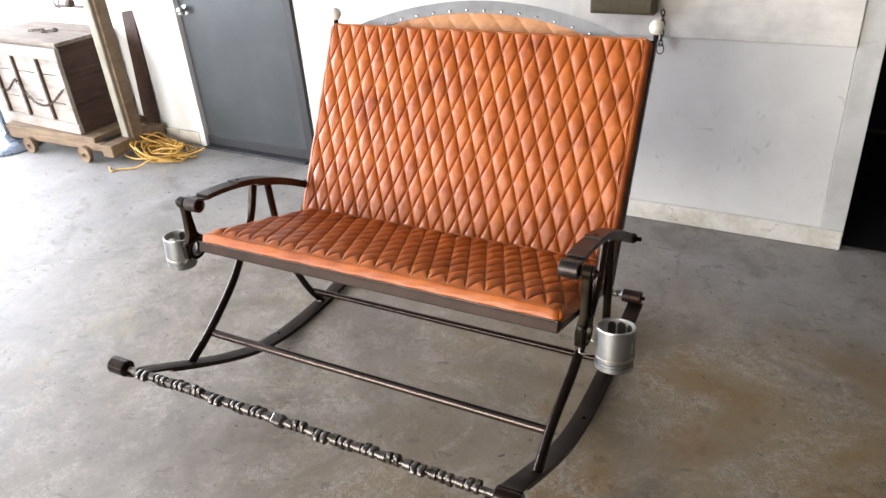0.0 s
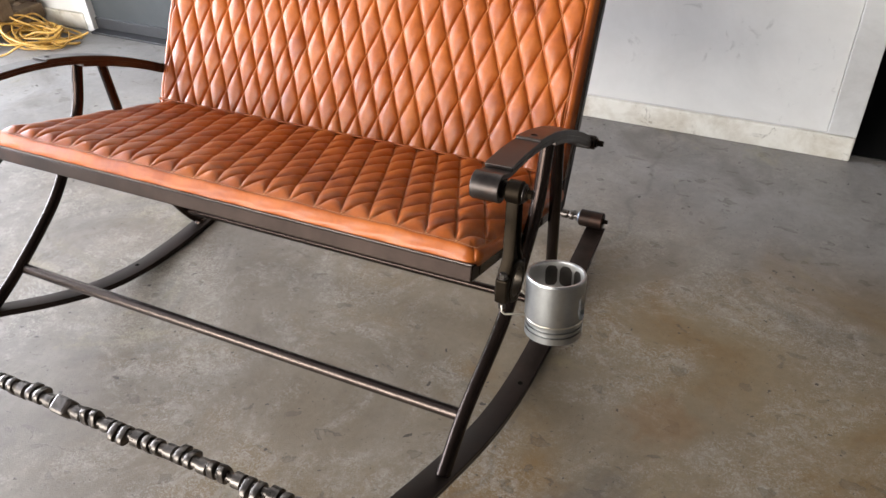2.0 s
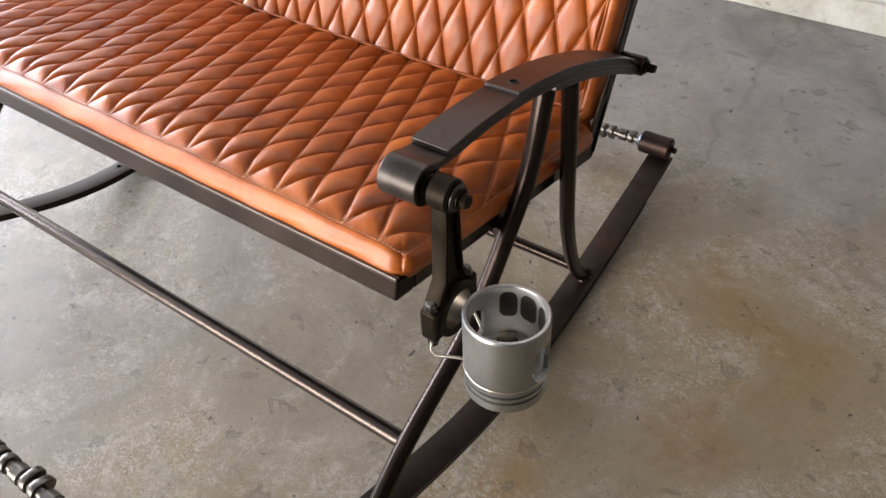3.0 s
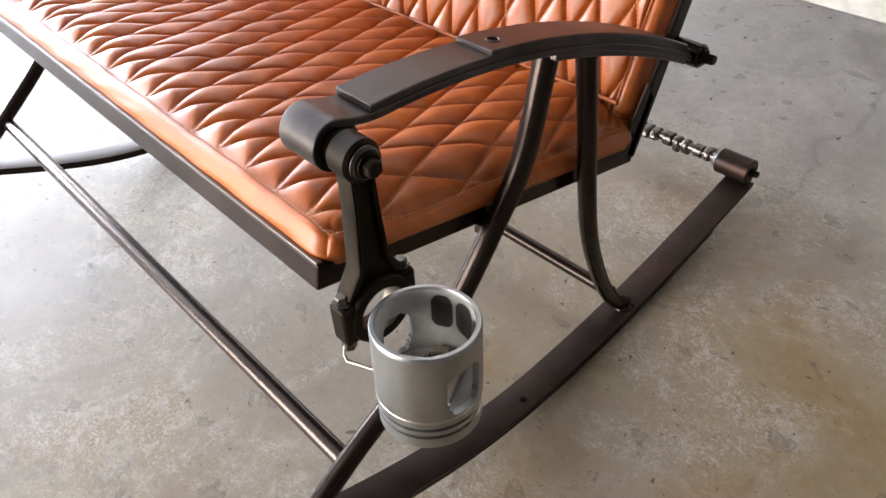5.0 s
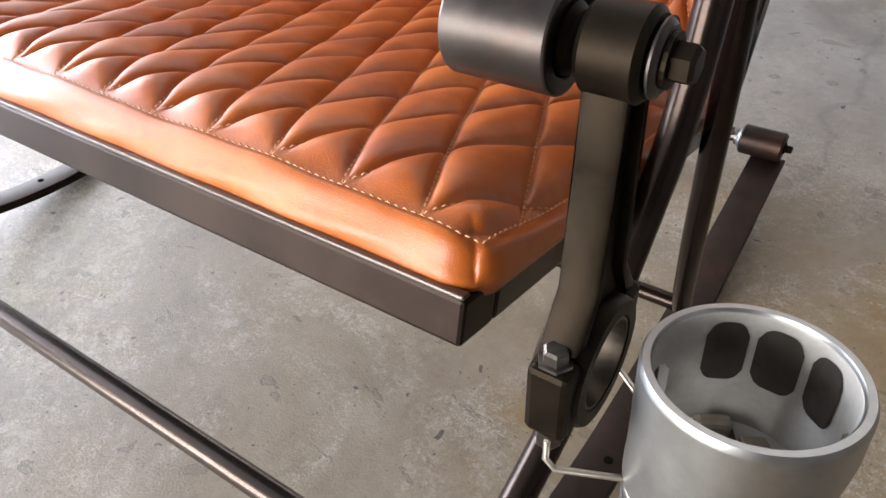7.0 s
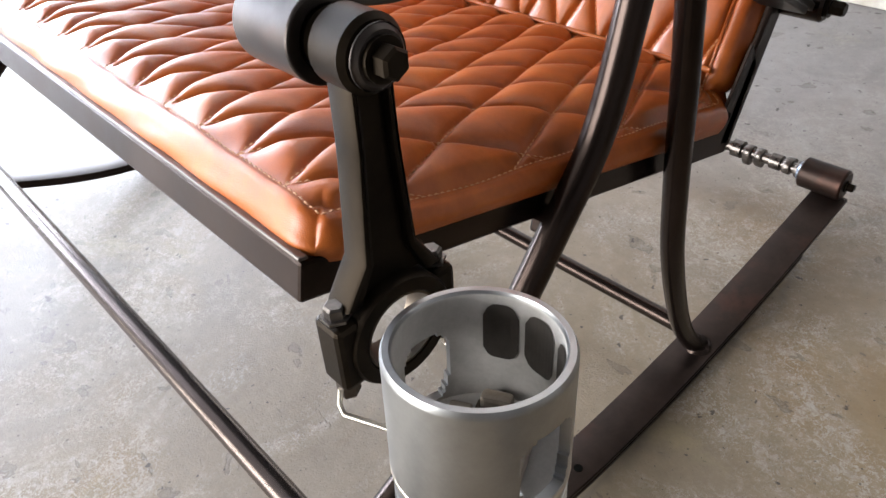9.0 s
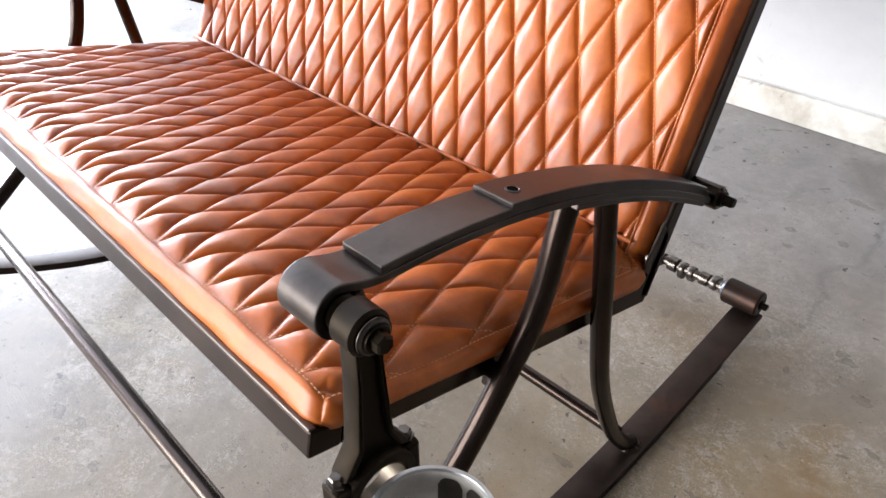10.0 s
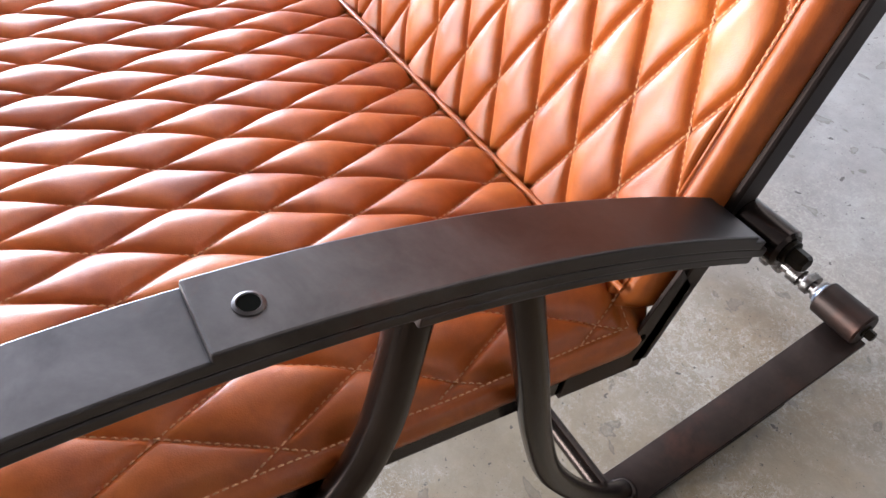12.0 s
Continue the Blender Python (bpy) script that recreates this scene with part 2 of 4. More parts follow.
BRASS = make_metal("bronze_bearing", (0.06, 0.05, 0.04), (0.15, 0.125, 0.10), (0.3, 0.5), 0.9, 30)
WELD = make_metal("blued_weld", (0.06, 0.07, 0.09), (0.40, 0.45, 0.52), (0.3, 0.5), 0.9, 90, 0.6)
WIRE = make_metal("bright_wire", (0.45, 0.4, 0.34), (0.62, 0.58, 0.5), (0.25, 0.4), 0.95)
# black for flat discs that give the shade inside bolt holes
HOLE = make_plain("hole_shade_black", (0.006, 0.006, 0.005), 1.0, 0, 0.1)
HOLE.node_tree.nodes["Principled BSDF"].inputs["Specular IOR Level"].default_value = 0.0
RIM = make_metal("grey_painted_rim", (0.24, 0.245, 0.25), (0.33, 0.335, 0.34), (0.4, 0.6), 0.3)
BONE = make_plain("ivory_knob", (0.62, 0.58, 0.5), 0.35, 0, 0.1)
CHROME = make_metal("chrome", (0.7, 0.7, 0.7), (0.8, 0.8, 0.8), (0.1, 0.22), 1.0)
CONCRETE = make_concrete()
WALLPAINT = make_paint("white_wall_paint", (0.74, 0.735, 0.72), (0.60, 0.59, 0.57), 0.4)
PANELPAINT = make_paint("scuffed_white_panel", (0.65, 0.635, 0.605), (0.50, 0.485, 0.46), 0.5, 0.5, 3.4, (0.30, 0.285, 0.265), 0.60)
CURBPAINT = make_paint("chipped_curb_paint", (0.66, 0.63, 0.56), (0.36, 0.30, 0.21), 0.85, 0.7, 8.0, (0.17, 0.135, 0.10), 0.585)
TRIMPAINT = make_paint("dirty_trim_and_shade_line_paint", (0.56, 0.55, 0.53), (0.34, 0.325, 0.30), 0.8, 0.55, 4.0, (0.20, 0.17, 0.14), 0.62)
BOARD = make_wood("whitewashed_board", (0.70, 0.665, 0.60), (0.82, 0.79, 0.74), 2.0, (1, 9, 9))
DOORPAINT = make_paint("charcoal_door_paint", (0.045, 0.05, 0.053), (0.085, 0.09, 0.09), 0.5, 0.34, 2.0, (0.2, 0.2, 0.2))
DARKTRIM = make_plain("black_door_trim", (0.022, 0.022, 0.024), 0.5)
CRATE = make_wood("weathered_crate_wood", (0.24, 0.205, 0.175), (0.42, 0.37, 0.325), 2.5, (1, 10, 10))
CRATE_LID = make_wood("grey_brown_lid_wood", (0.13, 0.102, 0.080), (0.26, 0.215, 0.175), 2.5, (1, 10, 10))
CRATE_DARK = make_wood("dark_crate_wood", (0.03, 0.015, 0.010), (0.085, 0.046, 0.032), 2.5, (10, 1, 10))
SCALEWOOD = make_wood("pale_scale_wood", (0.13, 0.085, 0.05), (0.25, 0.175, 0.11), 3.0, (1, 9, 9))
POSTWOOD = make_wood("greenish_post_wood", (0.24, 0.215, 0.165), (0.40, 0.365, 0.295), 3.0, (9, 9, 1))
OLIVE = make_plain("olive_brown_enamel", (0.10, 0.085, 0.05), 0.45, 0.2, 0.2)
IRON = make_metal("rusty_iron", (0.05, 0.04, 0.035), (0.12, 0.09, 0.075), (0.45, 0.7), 0.6, rust=(0.16, 0.07, 0.035))
CORD = make_plain("yellow_cord_jacket", (0.52, 0.30, 0.06), 0.45, 0, 0.3)
TREAD = make_plain("dusty_tread_rubber", (0.016, 0.016, 0.018), 0.5, 0, 0.4, 160)
RUBBER = make_plain("tyre_rubber", (0.014, 0.014, 0.015), 0.75, 0, 0.35, 90)
BLUEMETAL = make_metal("blue_grey_enamel", (0.16, 0.2, 0.27), (0.3, 0.35, 0.43), (0.2, 0.35), 0.6)
# ceiling and walls out of view, kept dark so that less light bounces
CEILPAINT = make_paint("unseen_dark_ceiling", (0.13, 0.13, 0.132), (0.09, 0.09, 0.09), 0.3)
UNSEEN_WALL = make_paint("unseen_dark_wall", (0.09, 0.087, 0.083), (0.06, 0.058, 0.055), 0.4)
# near black, for the shade inside the store
STORE_SHADE = make_paint("unlit_store_shade", (0.012, 0.012, 0.012), (0.008, 0.008, 0.008), 0.4)


# ---- building helpers ----
def part(name, bm, mat, parent=None, label="", smooth=None):
    me = bpy.data.meshes.new(name)
    bm.normal_update()
    bm.to_mesh(me)
    bm.free()
    return finish(name, me, mat, parent, label, smooth)


def finish(name, me, mat, parent=None, label="", smooth=None):
    if smooth is not None:
        me.shade_smooth()
        if smooth < 180:
            me.set_sharp_from_angle(angle=radians(smooth))
    me.materials.append(mat)
    ob = new(name, me)
    if parent is not None:
        ob.parent = parent
    if label:
        tagged(ob, label)
    return ob


def thing(name, place, label, category, group="", kind=""):
    ob = new(name)
    ob.location = place
    return tagged(ob, label, category, group, kind)


def add_box(bm, centre, size, turn=None, bevel=0.0, segs=2):
    m = Matrix.Translation(centre) @ (turn.to_4x4() if turn else Matrix()) @ Matrix.Diagonal((*size, 1))
    r = bmesh.ops.create_cube(bm, size=1, matrix=m)
    if bevel:
        es = list({e for v in r["verts"] for e in v.link_edges})
        bmesh.ops.bevel(bm, geom=es, offset=bevel, segments=segs, profile=0.5, affect="EDGES")
    return bm


def box(centre, size, turn=None, bevel=0.0, segs=2):
    return add_box(bmesh.new(), centre, size, turn, bevel, segs)


def add_lathe(bm, profile, m=None, n=32):
    """profile: (radius, height) pairs, turned about z; a radius of 0 closes."""
    m = m or Matrix()
    rings = []
    for r, h in profile:
        if r <= 1e-6:
            rings.append([bm.verts.new(m @ Vector((0, 0, h)))])
        else:
            rings.append([bm.verts.new(m @ Vector((r * math.cos(2 * math.pi * k / n), r * math.sin(2 * math.pi * k / n), h))) for k in range(n)])
    for a, b in zip(rings, rings[1:]):
        for k in range(n):
            q = (k + 1) % n
            if len(a) == 1 and len(b) == 1:
                continue
            if len(a) == 1:
                bm.faces.new((a[0], b[k], b[q]))
            elif len(b) == 1:
                bm.faces.new((a[k], b[0], a[q]))
            else:
                bm.faces.new((a[k], b[k], b[q], a[q]))
    return bm


def lathe(profile, m=None, n=32):
    bm = add_lathe(bmesh.new(), profile, m, n)
    bmesh.ops.recalc_face_normals(bm, faces=bm.faces)
    return bm


ALONG_X = Matrix.Rotation(radians(90), 4, "Y")


def rod_x(x0, x1, y, z, r, edge=0.003, n=28):
    m = Matrix.Translation((x0, y, z)) @ ALONG_X
    L = x1 - x0
    return lathe([(0, 0), (r - edge, 0), (r, edge), (r, L - edge), (r - edge, L), (0, L)], m, n)


def smooth_path(points, steps=8):
    """Catmull-Rom through the points."""
    P = [Vector(p) for p in points]
    P = [P[0] * 2 - P[1]] + P + [P[-1] * 2 - P[-2]]
    out = []
    for i in range(1, len(P) - 2):
        for s in range(steps):
            u = s / steps
            a, b, c, d = P[i - 1:i + 3]
            out.append(0.5 * (2 * b + (c - a) * u + (2 * a - 5 * b + 4 * c - d) * u * u + (3 * b - a - 3 * c + d) * u ** 3))
    out.append(P[-2])
    return out


def add_tube(bm, path, r, n=14, closed=False):
    path = [Vector(p) for p in path]
    rings = []
    up = Vector((0.31, 0.17, 0.93))
    for i, p in enumerate(path):
        a = path[i - 1] if (i or closed) else p
        b = path[(i + 1) % len(path)] if (i + 1 < len(path) or closed) else p
        d = (b - a).normalized()
        s = d.cross(up).normalized()
        w = s.cross(d).normalized()
        up = w
        rings.append([bm.verts.new(p + r * (math.cos(2 * math.pi * k / n) * s + math.sin(2 * math.pi * k / n) * w)) for k in range(n)])
    pairs = list(zip(rings, rings[1:]))
    if closed:
        pairs.append((rings[-1], rings[0]))
    for a, b in pairs:
        for k in range(n):
            bm.faces.new((a[k], a[(k + 1) % n], b[(k + 1) % n], b[k]))
    if not closed:
        bm.faces.new(rings[0][::-1])
        bm.faces.new(rings[-1])
    return bm


def tube(path, r, n=14, closed=False):
    bm = add_tube(bmesh.new(), path, r, n, closed)
    bmesh.ops.recalc_face_normals(bm, faces=bm.faces)
    return bm


def extrude_x(outline, x0, x1, bevel=0.0):
    """A (y, z) outline made solid from x0 to x1."""
    bm = bmesh.new()
    a = [bm.verts.new((x0, y, z)) for y, z in outline]
    b = [bm.verts.new((x1, y, z)) for y, z in outline]
    n = len(outline)
    bm.faces.new(a)
    bm.faces.new(b[::-1])
    for k in range(n):
        q = (k + 1) % n
        bm.faces.new((a[k], b[k], b[q], a[q]))
    bmesh.ops.recalc_face_normals(bm, faces=bm.faces)
    if bevel:
        es = [e for e in bm.edges if len(e.link_faces) == 2 and e.calc_face_angle(0) > radians(35)]
        bmesh.ops.bevel(bm, geom=es, offset=bevel, segments=2, profile=0.5, affect="EDGES")
    return bm


def strip_x(curve, thick, x0, x1, bevel=0.0015):
    """A flat bar that follows a (y, z) curve: its top lies on the curve, thick metres deep."""
    top, low = [], []
    for i, (y, z) in enumerate(curve):
        a = curve[max(0, i - 1)]
        b = curve[min(len(curve) - 1, i + 1)]
        d = Vector((b[0] - a[0], b[1] - a[1])).normalized()
        top.append((y, z))
        low.append((y + d.y * thick, z - d.x * thick))
    return extrude_x(top + low[::-1], x0, x1, bevel)


def bolt_x(x, y, z, r, length, side, n=6):
    """A hexagon bolt head with a washer, its axis along x."""
    m = Matrix.Translation((x, y, z)) @ Matrix.Rotation(radians(90 * side), 4, "Y")
    bm = bmesh.new()
    add_lathe(bm, [(0, 0), (r * 1.35, 0), (r * 1.35, length * 0.2), (0, length * 0.2)], m, 20)
    add_lathe(bm, [(0, length * 0.2), (r, length * 0.2), (r, length * 0.85), (r * 0.8, length), (0, length)], m, n)
    bmesh.ops.recalc_face_normals(bm, faces=bm.faces)
    return bm


# ---- setting ----
WALL_TURN = -1.45
WALL_AT = Vector((0, 1.832, 0))


def on_wall(x, z, out=0.0):
    """A place on the back wall: along it, height, and how far it stands proud."""
    return WALL_AT + Matrix.Rotation(radians(WALL_TURN), 3, "Z") @ Vector((x, -out, z))


WALL_R = Matrix.Rotation(radians(WALL_TURN), 3, "Z")


def wall_box(name, x0, x1, z0, z1, out, deep, mat, parent=None, bevel=0.003, label=""):
    c = on_wall((x0 + x1) / 2, (z0 + z1) / 2, out - deep / 2)
    return part(name, box(c, (x1 - x0, deep, z1 - z0), WALL_R, bevel), mat, parent, label)


def structure(ob, label="", category=""):
    return tagged(ob, label, category, kind="structure")


def slab(name, x0, x1, y0, y1, z0, z1, mat):
    return structure(part(name, box(((x0 + x1) / 2, (y0 + y1) / 2, (z0 + z1) / 2), (x1 - x0, y1 - y0, z1 - z0)), mat))


def build_floor():
    bm = bmesh.new()
    bmesh.ops.create_grid(bm, x_segments=40, y_segments=40, size=30)
    for v in bm.verts:
        v.co.z = 0
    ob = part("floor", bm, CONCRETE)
    return structure(ob, "grey worn concrete floor with stains and scuffs", "floor")


build_floor()

# back wall, in two pieces beside the door, and the piece above it
H = 3.3
structure(wall_box("wall_north", -1.60, 1.315, 0, H, 0, 0.12, WALLPAINT, bevel=0.004), "white painted wall with scuff marks", "wall")
structure(wall_box("wall_north_west", -5.7, -2.58, 0, H, 0, 0.12, WALLPAINT), "white painted wall beside the door", "wall")
structure(wall_box("wall_north_lintel", -2.58, -1.60, 2.07, H, 0, 0.12, WALLPAINT), "white painted wall above the door", "wall")
structure(wall_box("wall_north_east", 2.6, 5.2, 0, H, 0, 0.12, WALLPAINT), "white painted wall beside a dark opening", "wall")
structure(wall_box("wall_north_east_lintel", 1.315, 2.6, 2.4, H, 0, 0.12, WALLPAINT), "white painted wall above a dark opening", "wall")
structure(wall_box("baseboard", -1.59, 1.318, 0, 0.092, 0.022, 0.02, CURBPAINT, bevel=0.006), "chipped white concrete curb along the wall", "curb")
structure(wall_box("baseboard_west", -5.6, -2.585, 0, 0.092, 0.022, 0.02, CURBPAINT, bevel=0.006), "chipped white concrete curb along the wall", "curb")
structure(wall_box("trim", 1.224, 1.318, 0.094, 2.4, 0.018, 0.016, TRIMPAINT, bevel=0.003), "white painted upright trim board", "trim")
structure(wall_box("wall_panel", -1.58, 1.222, 0.098, 2.4, 0.011, 0.009, PANELPAINT, bevel=0.002), "white painted wall sheet with scuffs", "wall")
structure(wall_box("trim_board", 0.05, 1.223, 0.90, 1.14, 0.03, 0.018, BOARD, bevel=0.004), "whitewashed wooden board along the wall", "board")

# thin strips that draw the shade lines above the curb and below the board
structure(wall_box("trim_shade_line", -1.58, 1.222, 0.0925, 0.0975, 0.0095, 0.0085, TRIMPAINT, bevel=0.0005), "shade line between curb and wall sheet, made as a darker strip", "gap")
structure(wall_box("trim_shade_line_upper", 0.05, 1.221, 0.895, 0.899, 0.0145, 0.003, TRIMPAINT, bevel=0.0005), "shade line under the wooden board, made as a darker strip", "gap")

# the dark store beyond the opening; its lack of light is put into the colour
structure(wall_box("wall_store", 1.25, 2.66, 0, 2.46, -1.6, 0.04, STORE_SHADE), "back wall of an unlit store, its darkness put into black colour", "opening")
structure(wall_box("wall_store_west", 1.265, 1.308, 0, 2.42, -0.121, 1.478, STORE_SHADE), "side wall of an unlit store, its darkness put into black colour", "wall")
structure(wall_box("wall_store_east", 2.62, 2.66, 0, 2.42, -0.121, 1.478, STORE_SHADE), "side wall of an unlit store, its darkness put into black colour", "wall")
structure(wall_box("ceiling_store", 1.25, 2.66, 2.421, 2.46, -0.121, 1.478, STORE_SHADE), "ceiling of an unlit store, its darkness put into black colour", "ceiling")
structure(wall_box("floor_store", 1.319, 2.60, -0.02, 0.004, -0.03, 1.5, STORE_SHADE), "floor of an unlit store, its darkness put into black colour", "floor")
# unseen side and front walls round the workshop, with the two roller door openings
slab("wall_east", 5.2, 5.32, -5.2, 1.75, 0, H, UNSEEN_WALL)
slab("wall_west", -5.82, -5.7, 2.0, 2.1, 0, H, WALLPAINT)
slab("wall_west_south", -5.82, -5.7, -5.2, -2.6, 0, H, UNSEEN_WALL)
slab("wall_west_lintel", -5.82, -5.7, -2.6, 2.0, 3.15, H, WALLPAINT)
slab("wall_south", 0.15, 5.32, -5.2, -5.08, 0, H, UNSEEN_WALL)
slab("wall_south_west", -5.82, -4.75, -5.2, -5.08, 0, H, UNSEEN_WALL)
slab("wall_south_lintel", -4.75, 0.15, -5.2, -5.08, 3.05, H, UNSEEN_WALL)
slab("ceiling", -5.82, 5.32, -5.2, 2.3, H, H + 0.1, CEILPAINT)


def build_door():
    d = structure(new("door_1"), "closed charcoal grey metal door with a round knob", "door")
    d.location = on_wall(-2.09, 0)
    d.rotation_euler = (0, 0, radians(WALL_TURN))
    part("door_leaf", box((0, 0.03, 1.045), (0.86, 0.045, 2.03), bevel=0.003), DOORPAINT, d)
    part("bottom_sweep", box((0, 0.004, 0.045), (0.86, 0.012, 0.06), bevel=0.002), DARKTRIM, d, "dark rubber sweep")
    for x, w in ((-0.46, 0.05), (0.46, 0.06)):
        part("jamb", box((x, 0.02, 1.03), (w, 0.09, 2.06), bevel=0.004), WALLPAINT if x < 0 else DARKTRIM, d)
    part("head_jamb", box((0, 0.02, 2.062), (0.86, 0.09, 0.03), bevel=0.003), DARKTRIM, d)
    part("threshold", box((0, 0.0, 0.007), (0.86, 0.11, 0.012), bevel=0.002), DARKTRIM, d)
    k = part("door_knob", lathe([(0, -0.06), (0.018, -0.058), (0.027, -0.045), (0.025, -0.03), (0.012, -0.022), (0.012, -0.006), (0.03, -0.004), (0.03, 0.006), (0, 0.006)],
             Matrix.Translation((-0.375, 0.006, 0.90)) @ Matrix.Rotation(radians(-90), 4, "X"), 24), CHROME, d, "round chrome knob", 40)
    for z in (0.3, 1.05, 1.8):
        part("hinge", rod_x(0, 0.1, 0, 0, 0.008), DARKTRIM, d).matrix_local = Matrix.Translation((0.432, 0.0, z)) @ Matrix.Rotation(radians(-90), 4, "Y")
    return d


build_door()


# ---- the rocking bench ----
CX = -0.016
bench = thing("rocking_bench", (CX, 0, 0), "rocking bench of dark steel car parts with quilted tan leather cushions", "bench")

SEAT_TILT = radians(18.4)
SEAT_M = Matrix.Translation((0, 0, 0.565)) @ Matrix.Rotation(-SEAT_TILT, 4, "X")
BACK_TILT = radians(30)
BACK_M = Matrix.Translation((0, 0.534, 0.467)) @ Matrix.Rotation(radians(90) - BACK_TILT, 4, "X")


def quilt(name, m, half, depth, thick, pattern, margins, puff, mat, res=0.0018, roll=0.012, side_roll=(0.016, 0.016), front=(0.02, 0.0), ease=0.006, rim=0.55, ends=(True, True), sink=0.3, lead=1.0, wedge=0.0, label=""):
    """A box cushion whose top is stitched in diamonds. m takes its own (x, depth, up) to the bench; returns the mesh and its height at a place."""
    nx, ny = int(2 * half / res), int(depth / res)
    x_vertex, v_vertex, PITCH_X, PITCH_V = pattern
    xs, vs = np.linspace(-half, half, nx), np.linspace(0, depth, ny)
    X, V = np.meshgrid(xs, vs)

    def height(x, v):
        p = (x - x_vertex) / PITCH_X
        q = (v - v_vertex) / PITCH_V
        a, b = p + q, p - q
        fa, fb = np.abs(a - np.round(a)) * 2, np.abs(b - np.round(b)) * 2
        pillow = 0.75 * np.sqrt(np.clip((1 - (1 - fa) ** 4) * (1 - (1 - fb) ** 4), 0, 1)) ** 1.2 + 0.45 * np.sin(fa * math.pi / 2) * np.sin(fb * math.pi / 2)
        lo, hi, side = margins
        ends_in = np.minimum((v - lo) * np.where(v > lo, lead, 1.0), (depth - hi - v) * (0.6 if hi > 0.02 else 1.0))
        sides_in = half - side - np.abs(x)
        bend = 0.012
        e = np.where((ends_in < bend) & (sides_in < bend), bend - np.hypot(bend - np.minimum(ends_in, bend), bend - np.minimum(sides_in, bend)), np.minimum(ends_in, sides_in))
        inside = np.clip(e / ease, 0, 1)
        inside = inside * inside * (3 - 2 * inside)
        # a plain band outside the quilted field, its seam sunk a little
        band = sink * np.exp(-(e / 0.0035) ** 2)
        wob = 0.0012 * np.sin(31 * x + 5 * v) * np.sin(23 * v + 2.0) + 0.0008 * np.sin(83 * x) * np.sin(67 * v)
        reach = 1 / math.hypot(1 / PITCH_X, 1 / PITCH_V)
        near = np.minimum(fa, fb) * 0.5 * reach
        groove = 0.0034 * np.exp(-(near / 0.0024) ** 2) * inside
        h = thick + wedge * np.clip(v / depth, 0, 1) ** 1.5 - groove + puff * (pillow * inside + (1 - inside) * rim * (e < 0) - band * (e > -0.01)) + wob
        r = np.clip(roll - np.minimum(v if ends[0] else 1.0, (depth - v) if ends[1] else 1.0), 0, roll)
        h = h - (roll - np.sqrt(np.maximum(roll * roll - r * r, 0)))
        wide, drop = side_roll
        q = np.clip(1 - (half - np.abs(x)) / wide, 0, 1)
        f = np.clip(1 - v / front[0], 0, 1)
        k = np.clip(v / 0.14, 0, 1)
        side_drop = drop * q * q * (0.62 + 0.38 * k * k * (3 - 2 * k)) if drop > 0.02 else drop * (1 - np.sqrt(np.maximum(1 - q * q, 0)))
        return h - np.cbrt(side_drop ** 3 + (front[1] * f * f) ** 3)

    Z = height(X, V)
    # corners rounded in plan
    RC = 0.026
    a, b = np.clip(np.abs(X) - (half - RC), 0, RC), np.clip(np.maximum(RC - V, V - (depth - RC)), 0, RC)
    k = np.where((a > 0) & (b > 0), np.maximum(a, b) / np.maximum(np.hypot(a, b), 1e-9), 1.0)
    X = X - np.sign(X) * a * (1 - k)
    V = V + np.where(V < depth / 2, 1, -1) * b * (1 - k)
    co = np.stack([X, V, Z], -1).reshape(-1, 3)
    idx = np.arange(nx * ny).reshape(ny, nx)
    faces = np.stack([idx[:-1, :-1], idx[:-1, 1:], idx[1:, 1:], idx[1:, :-1]], -1).reshape(-1, 4).tolist()
    ring = np.concatenate([idx[0, :], idx[1:, -1], idx[-1, -2::-1], idx[-2:0:-1, 0]])
    rc = co[ring]
    # outward direction of each ring vertex, turning smoothly round the corners
    ox = np.sign(rc[:, 0]) * np.clip(np.abs(rc[:, 0]) - (half - RC), 0, None)
    oy = np.where(rc[:, 1] < RC, rc[:, 1] - RC, np.where(rc[:, 1] > depth - RC, rc[:, 1] - depth + RC, 0))
    reach = np.maximum(np.hypot(ox, oy), 1e-6)
    ox, oy = ox / reach, oy / reach
    verts = [co]
    last = ring
    count = len(co)
    for k in range(1, 8):
        f = k / 7
        bulge = 0.0035 * math.sin(math.pi * f) + 0.0006 * np.sin(rc[:, 0] * 57 + k)
        lay = rc.copy()
        lay[:, 0] += ox * bulge
        lay[:, 1] += oy * bulge
        lay[:, 2] = rc[:, 2] * (1 - f)
        now = np.arange(count, count + len(ring))
        count += len(ring)
        verts.append(lay)
        nxt, lst = np.roll(now, -1), np.roll(last, -1)
        faces += np.stack([last, now, nxt, lst], -1).tolist()
        last = now
    faces.append(last[::-1].tolist())
    allv = np.concatenate(verts)
    me = bpy.data.meshes.new(name)
    me.from_pydata(allv.tolist(), [], faces)
    me.transform(m)
    me.update()
    ob = finish(name, me, mat, bench, label, 180)
    return ob, height


